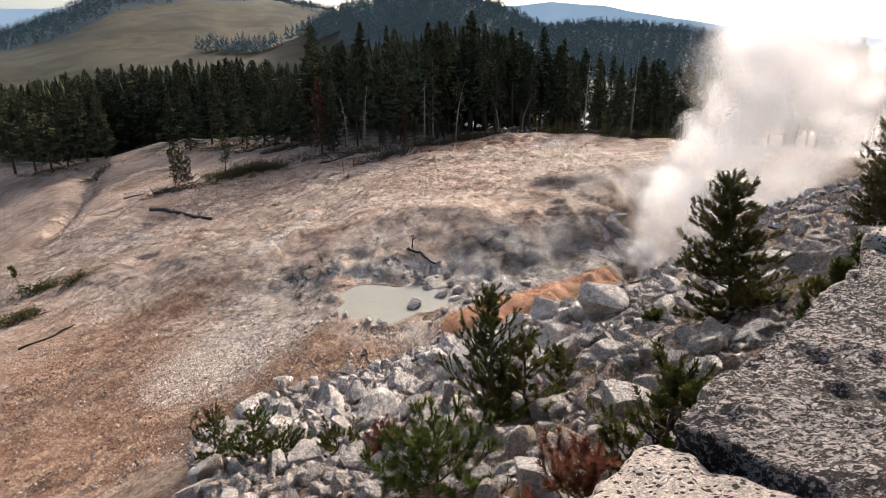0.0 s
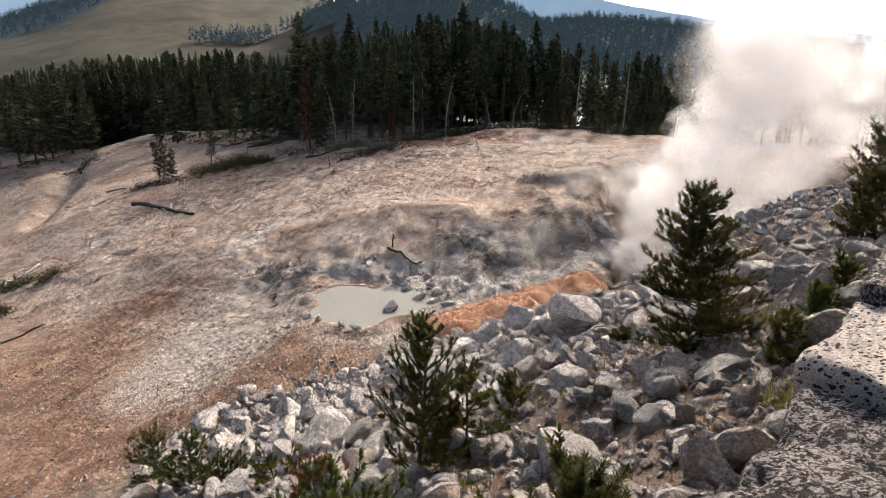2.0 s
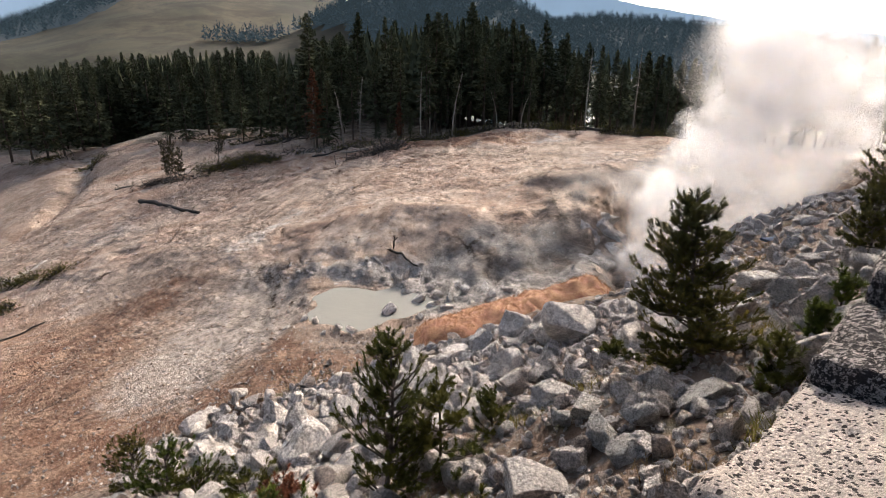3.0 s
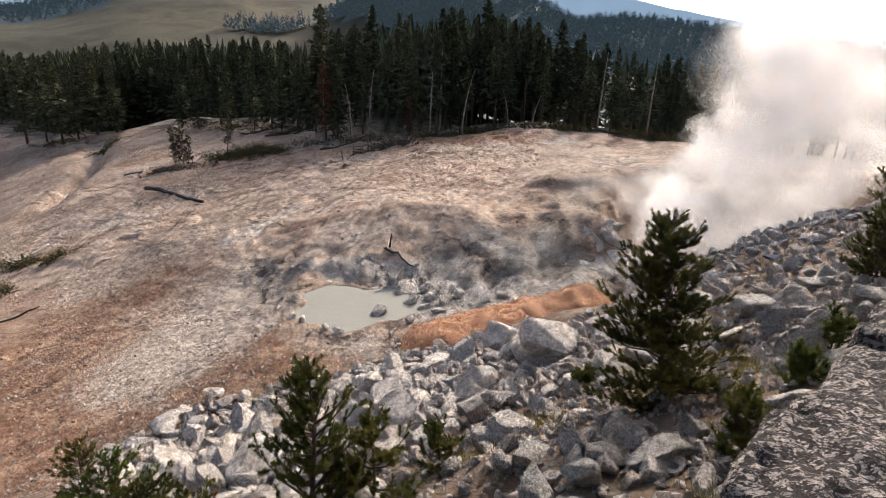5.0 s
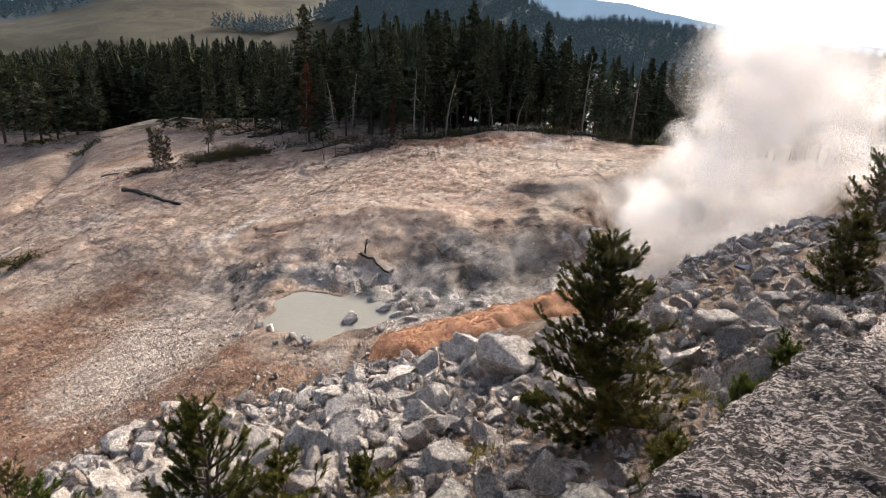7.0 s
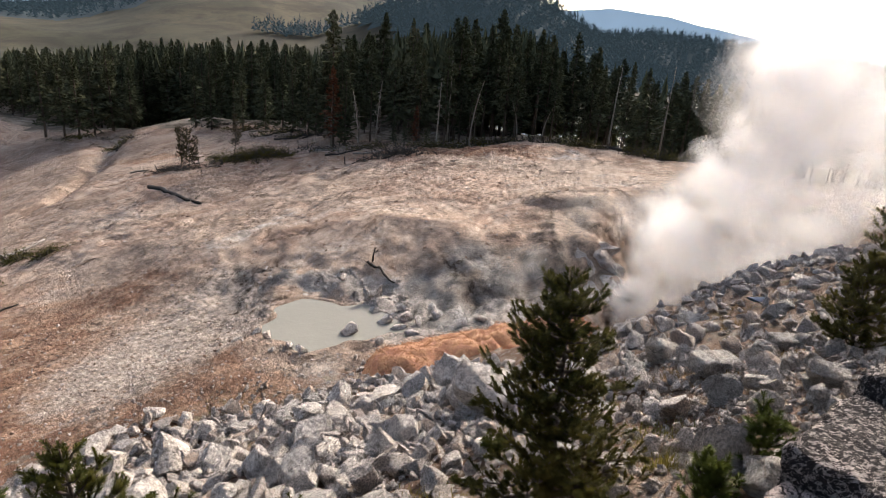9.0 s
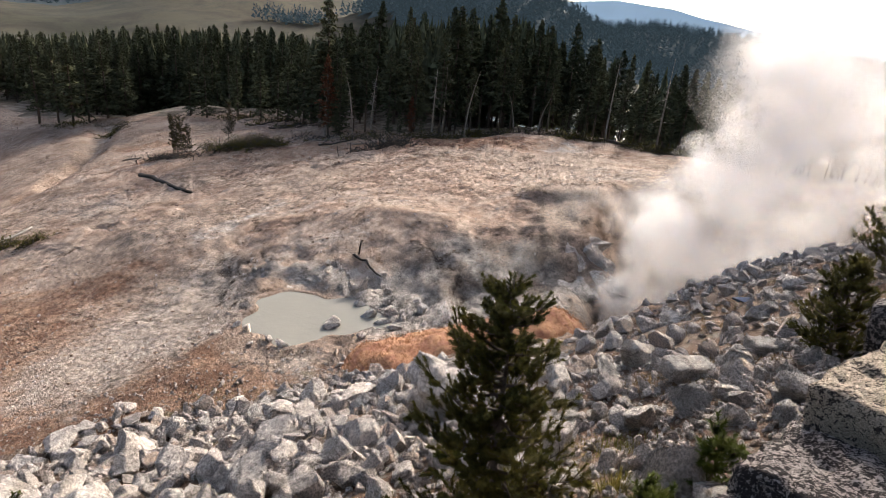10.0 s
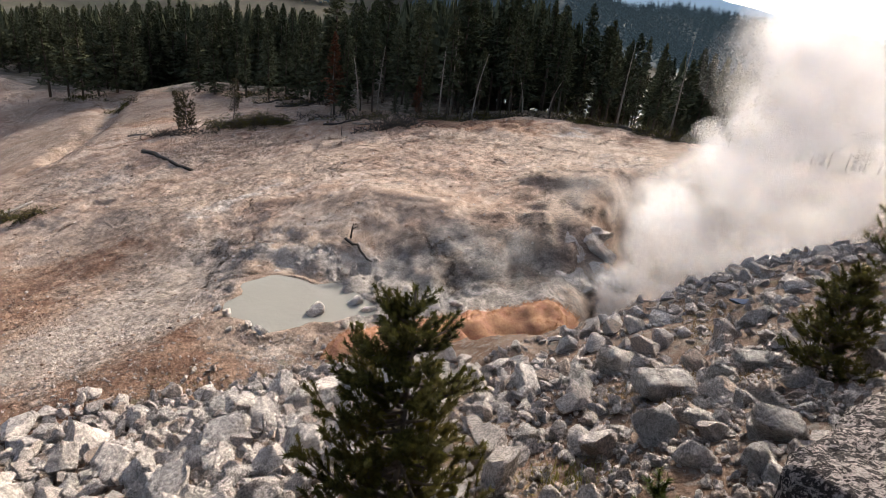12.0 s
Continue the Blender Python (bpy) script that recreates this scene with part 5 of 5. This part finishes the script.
for k, (x, y, a, ln) in enumerate(((-19, 70, 8, 5), (-14, 62.5, -6, 6), (-12, 60, 12, 5), (-8, 58.5, -4, 6.5), (-6.5, 57.3, 30, 3), (-2.5, 60.6, 5, 3.5), (-27, 77, 10, 5), (-31, 80, -5, 5), (-23, 71, 3, 4.5), (-38, 86, 6, 5), (3.5, 62, 14, 4), (-36, 60, 15, 2.0))):
    ca, sa = math.cos(radians(a)), math.sin(radians(a))
    log("fallen_log", "dead branch-strewn log by the edge of the woods", (x - ca * ln / 2, y - sa * ln / 2), (x + ca * ln / 2, y + sa * ln / 2), 0.11, 0.05, (DARKWOOD, DEADWOOD)[k % 2], 8, 20 + k)
# the stub standing over the fallen branch
stub = Heap()
p = on_ground(-1.45, 30.05)
stub.add(*tube([p, p + Vector((0.02, 0.05, 0.4)), p + Vector((0.1, 0.0, 0.75))], [0.05, 0.035, 0.015], 5))
stub.add(*tube([p + Vector((0.02, 0.05, 0.4)), p + Vector((0.25, 0.1, 0.62))], [0.02, 0.01], 4))
tagged(new("dead_sapling", stub.mesh("dead_sapling", DARKWOOD, True)), "short charred dead sapling standing on the mud bank", "tree")


def brush(name, label, x, y, rx, ry, h, seed, leaves=True, material=NEEDLES_DARK, n=90):
    """A low tangle of dead branches, with some green tufts."""
    r = np.random.default_rng(seed)
    ob = thing(name, label, "bush", at=Matrix.Translation(on_ground(x, y)))
    sticks, crown, C, D = Heap(), Heap(), [], []
    z0 = float(ground_z(x, y))
    for _ in range(n):
        u, v = r.normal(size=2) * (rx * 0.45, ry * 0.45)
        z = float(ground_z(x + u, y + v)) - z0
        p = Vector((u, v, z))
        d = Vector((r.normal(), r.normal(), abs(r.normal()) * 0.7 + 0.15)).normalized() * h * r.uniform(0.5, 1.5)
        sticks.add(*tube([p, p + d * 0.5 + Vector((0, 0, 0.1 * h)), p + d], [0.045, 0.03, 0.012], 3))
        if leaves and r.random() < 0.6:
            for _ in range(14):
                C.append(np.array(p + d * r.uniform(0.3, 1.0)) + r.normal(size=3) * (0.3, 0.3, 0.12))
                D.append(np.array(d) + (0, 0, 0.4))
    tagged(part("tangle", sticks.mesh("tangle", DARKWOOD), ob), kind="stuff")
    if leaves:
        tufts(crown, C, D, r, 0.12, 16, along_=0.12)
        tagged(part("foliage", crown.mesh("foliage", material), ob), kind="stuff")
    return ob


brush("brush_pile", "low dark brush and felled branches on the mud", -22.8, 60.6, 5.4, 2.0, 1.1, 31, n=330)
brush("brush_pile", "dark tangle of roots below bare stems", -30.0, 57.6, 3.4, 1.2, 0.8, 32, False, n=150)
brush("brush_pile", "grey tangle of dead branches at the wood's edge", -6.6, 55.4, 3.4, 1.4, 1.1, 33, False, n=170)
brush("low_juniper", "low dark green shrub on the mud", -29.6, 37.6, 2.0, 1.0, 0.55, 34, n=60)
brush("low_juniper", "low dark green shrub on the mud", -26.0, 36.6, 1.2, 0.7, 0.5, 35, n=40)
brush("low_juniper", "low dark green shrub on the mud", -26.5, 32.0, 2.4, 1.0, 0.5, 36, n=70)
brush("low_juniper", "low dark shrubs lining the wood's edge", -22.0, 72.0, 3.0, 1.0, 0.9, 37, n=80)
brush("low_juniper", "low dark shrubs lining the wood's edge", 20.0, 60.0, 4.0, 1.2, 1.0, 38, n=110)
brush("low_juniper", "low dark shrubs lining the wood's edge", 1.5, 61.5, 3.2, 0.9, 0.8, 39, n=80)
brush("low_juniper", "low dark shrubs lining the wood's edge", 11.5, 62.6, 3.4, 0.9, 0.8, 40, n=80)

# litter of dead branches along the foot of the woods
for k, (x, y, rx) in enumerate(((-15.5, 63.5, 4.5), (-10, 60.8, 4), (-2.5, 60.2, 4), (4, 62, 4), (10, 62, 4), (17, 61, 4), (-21, 71, 4), (-27.5, 77, 4.5), (-35, 82, 5), (-42, 84.5, 5), (-54, 80, 3), (-65, 84.5, 6))):
    brush("brush_pile", "litter of dead branches along the foot of the woods", x, y, rx, 1.3, 0.7, 400 + k, k % 3 != 0, n=80)

# the clump of bare-stemmed stunted trees on the mud
for k, (dx, dy, h, w) in enumerate(((0, 0, 4.2, 0.5), (-0.7, 0.2, 4.4, 0.25), (0.5, -0.2, 4.0, 0.55), (0.9, 0.2, 3.2, 0.4))):
    slope_pine("stunted_tree", "stunted dark tree with bare lower stem on the mud", -30.3 + dx, 59.6 + dy, h, w * 1.6, 50 + k, NEEDLES_BROWN, whorl=0.30, needle=0.15, low=0.12, count=16, density=0.8, taper=0.4, sparse=0.2, lean=(0.3 * (k - 1.5), 0))
slope_pine("stunted_tree", "thin green sapling with bare stem on the mud", -27.0, 64.2, 4.6, 0.8, 56, NEEDLES_BROWN, whorl=0.34, needle=0.17, low=0.2, count=14, density=0.45, taper=0.5)
slope_pine("stunted_tree", "thin dead-topped sapling on the mud", -30.6, 37.0, 2.3, 0.5, 57, NEEDLES_DARK, whorl=0.3, needle=0.15, low=0.6, count=12, density=0.5, lean=(-0.4, 0))


def grass_clump(name, label, x, y, r0, h, n, seed, material):
    r = np.random.default_rng(seed)
    u = r.normal(size=(n, 2)) * r0 * 0.5
    z = ground_z(x + u[:, 0], y + u[:, 1])
    root = np.stack([x + u[:, 0], y + u[:, 1], z], 1)
    d = np.stack([r.normal(size=n) * 0.8, r.normal(size=n) * 0.8, np.ones(n)], 1)
    d *= (0.62 * h * r.uniform(0.4, 1.2, n) / np.linalg.norm(d, axis=1))[:, None]
    side = np.stack([-d[:, 1], d[:, 0], 0 * z], 1)
    side = side / (np.linalg.norm(side, axis=1)[:, None] + 1e-6) * 0.006
    v = np.stack([root - side, root + side, root + d], 1).reshape(-1, 3)
    return tagged(new(name, mesh_of(name, v, np.arange(3 * n).reshape(-1, 3), material)), label, "grass", "dry grass tufts", "stuff")


STRAW = leaf_material("dry_straw", (0.17, 0.115, 0.055), (0.24, 0.17, 0.085), (0.20, 0.12, 0.05))
GREENISH = leaf_material("yellow_green_weed", (0.10, 0.105, 0.025), (0.19, 0.165, 0.045), (0.22, 0.15, 0.04))
for k, (s, d, r0, h, n, green) in enumerate(((16.4, 2.75, 0.8, 0.22, 900, 0), (15.6, 3.5, 0.6, 0.2, 400, 0), (12.0, 1.7, 0.2, 0.36, 180, 1), (10.6, 0.8, 0.35, 0.2, 300, 1), (9.9, 0.7, 0.3, 0.3, 260, 1), (8.0, 1.0, 0.4, 0.2, 150, 0), (11.4, 2.6, 0.5, 0.3, 350, 1), (10.3, 3.4, 0.5, 0.28, 350, 1), (9.3, 3.6, 0.5, 0.25, 300, 1), (6.4, 1.0, 0.4, 0.2, 150, 0), (5.6, 1.4, 0.5, 0.3, 350, 1), (13.2, 2.4, 0.4, 0.3, 250, 1), (7.0, 3.0, 0.5, 0.25, 300, 1), (19.5, 4.4, 0.7, 0.3, 350, 0), (21.5, 4.9, 0.9, 0.25, 350, 0), (12.3, 12.9, 0.8, 0.14, 350, 1), (11.4, 14.2, 0.9, 0.14, 350, 1), (8.7, 0.6, 0.3, 0.35, 250, 1))):
    x, y = place(s, d)
    grass_clump("grass_tuft", "dry straw-coloured grass tuft on the rubble slope" if not green else "yellow-green weeds growing between the stones", x, y, r0, h, n, 70 + k, GREENISH if green else STRAW)

# orange mat of thermal growth between slope and pool
V, F, n = [], [], 0
nu, nv = 70, 22
cx = np.interp(np.linspace(0, 1, nu), [0, 0.25, 0.5, 0.75, 1], [0.6, 2.2, 4.6, 7.0, 9.4])
cy = np.interp(np.linspace(0, 1, nu), [0, 0.25, 0.5, 0.75, 1], [20.9, 22.0, 23.4, 25.0, 27.2])
wd = np.interp(np.linspace(0, 1, nu), [0, 0.15, 0.4, 0.7, 1], [0.7, 1.7, 1.8, 1.2, 0.4])
for i in range(nu):
    for j in range(nv):
        t = j / (nv - 1) * 2 - 1
        x, y = cx[i] - 0.55 * wd[i] * t, cy[i] + 0.8 * wd[i] * t
        hump = 0.68 * (1 - t * t) ** 0.6 * min(1, 6 * min(i, nu - 1 - i) / nu) * (1 + 0.35 * float(relief(x, y, 0.9, 3, 61)))
        V.append((x, y, float(ground_z(x, y)) - 0.12 + hump))
        if i and j:
            a = i * nv + j
            F.append((a - nv - 1, a - 1, a, a - nv))
tagged(new("thermal_growth", mesh_of("thermal_growth", V, F, ALGAE, True)), "orange mat of thermal growth beside the pool", "growth", kind="structure")
# the furry surface of the mat
FUZZ = leaf_material("orange_fuzz", (0.27, 0.125, 0.07), (0.36, 0.185, 0.10), (0.34, 0.19, 0.095))
r = np.random.default_rng(91)
mat_v = np.array(V)
pick = mat_v[r.integers(0, len(mat_v), 6000)] + r.normal(size=(6000, 3)) * (0.08, 0.08, 0.0)
keep = pick[:, 2] > ground_z(pick[:, 0], pick[:, 1]) + 0.03
pick = pick[keep]
way = r.normal(size=pick.shape) * (0.6, 0.6, 0.2) + (0, 0, 0.8)
way *= (r.uniform(0.05, 0.14, len(pick)) / np.linalg.norm(way, axis=1))[:, None]
side = np.cross(way, r.normal(size=way.shape))
side *= 0.012 / (np.linalg.norm(side, axis=1)[:, None] + 1e-6)
v = np.stack([pick - side, pick + side, pick + way], 1).reshape(-1, 3)
tagged(new("orange_fuzz", mesh_of("orange_fuzz", v, np.arange(len(v)).reshape(-1, 3), FUZZ)), "furry orange growth covering the mat beside the pool", "growth", kind="stuff")
# a discarded blue sheet of plastic among the rocks
x, y = place(21.7, 4.65)
v, f = stone_shape(888, 3, 8, (1.0, 0.5, 0.3), 0.05)
BLUE = Mat("faded_blue", 0.6).done((0.05, 0.08, 0.15))
ob = new("blue_sheet", mesh_of("blue_sheet", v, f, BLUE, True, 25))
ob.matrix_basis = Matrix.LocRotScale(on_ground(x, y) + Vector((0, 0, 0.12)), Euler((0.1, 0.1, 0.5)), Vector((0.5, 0.42, 0.45)))
tagged(ob, "crumpled faded blue sheet lying among the rocks", "sheet")

# ---- steam rising from the vent ----
def billow_shapes(count, level, seed):
    """Lumpy unit balls with smaller bulges all over them."""
    made = []
    for k in range(count):
        v, f = BALL[level]
        swell = 0.16 * np.abs(lumpy(v, 0.8, 1.0, seed + k)) + 0.14 * np.abs(lumpy(v, 0.38, 1.0, seed + k + 90))
        made.append((v * (0.86 + swell), f))
    return made


BILLOWS = billow_shapes(10, 3, 610)


def billows(name, label, balls, material, shells, seed):
    """Soft clouds: each puff a nest of thin lumpy films, so that it thickens towards its middle."""
    r = np.random.default_rng(seed)
    heap = Heap()
    for x, y, z, rad in balls:
        for k in shells:
            v, f = BILLOWS[int(r.integers(10))]
            heap.add(v @ turned(r).T * rad * k * (1.0, 1.0, 0.9) + (x, y, z), f)
    return tagged(new(name, heap.mesh(name, material, True)), label, "steam", kind="stuff")


r = np.random.default_rng(5)
LEFT_Z, LEFT_X = [-10.5, -8.5, -7, -4, -2, 1, 3, 8], [10.6, 10.8, 11.4, 12.6, 13.2, 13.6, 14.6, 17.5]
core, fringe = [], []
for i in range(80):
    z = float(r.uniform(-10.3, 2.6))
    y = float(np.interp(z, [-10, 3], [31.5, 35.5]) + r.normal() * 1.9)
    k = (y - 1) / 32
    rad = float(np.interp(z, [-10, -6, 3], [1.3, 1.9, 2.3]) * r.uniform(0.6, 1.25))
    wide = float(np.interp(z, [-10, -7, 3], [5.5, 8.0, 10.5]))
    x = (float(np.interp(z, LEFT_Z, LEFT_X)) + rad + wide * float(r.random()) ** 1.5) * k
    core.append((x, y, z, rad))
    for _ in range(2):
        d = r.normal(size=3) - (0.6, 0.3, 0)
        d /= np.linalg.norm(d)
        if d[0] < 0.3:
            core.append((x + d[0] * rad * 0.8, y + d[1] * rad * 0.8, max(z + d[2] * rad * 0.8, -10.6), rad * r.uniform(0.3, 0.5)))
for i in range(46):
    z = float(r.uniform(-10.2, 7))
    y = float(np.interp(z, [-10, 3], [31.5, 36]) + r.normal() * 2.2)
    x = (float(np.interp(z, LEFT_Z, LEFT_X)) + 0.2 + float(r.uniform(0, 15 if z > 1 else 9))) * (y - 1) / 32
    fringe.append((x, y, z, float(r.uniform(1.4, 3.2))))
for i in range(16):
    fringe.append((float(r.uniform(9, 14)), float(r.uniform(34, 44)), float(r.uniform(-7.6, -6.2)), float(r.uniform(0.7, 1.7))))
billows("steam_plume", "white steam billowing up from the vent", core, STEAM, (0.55, 0.84, 1.03), 1)
billows("steam_veil", "thin white steam fringing the plume", fringe, HAZE, (0.55, 0.82, 1.04), 3)
wisps = []
for x, y, z, rad, k in ((5.0, 28.4, -8.6, 0.9, 7), (1.6, 26.6, -9.5, 0.7, 6), (6.6, 29.6, -8.4, 1.0, 8), (3.0, 25.4, -9.6, 0.7, 6), (-0.4, 20.2, -9.6, 0.6, 8), (8.6, 28.6, -9.2, 1.0, 7)):
    for _ in range(k):
        o = r.normal(size=3) * rad * 0.7
        wisps.append((x + o[0], y + o[1], z + abs(o[2]) * 0.8, rad * r.uniform(0.5, 1.0)))
billows("steam_wisps", "thin wisps of steam drifting over the mud", wisps, WISP, (0.55, 0.8, 1.0), 2)
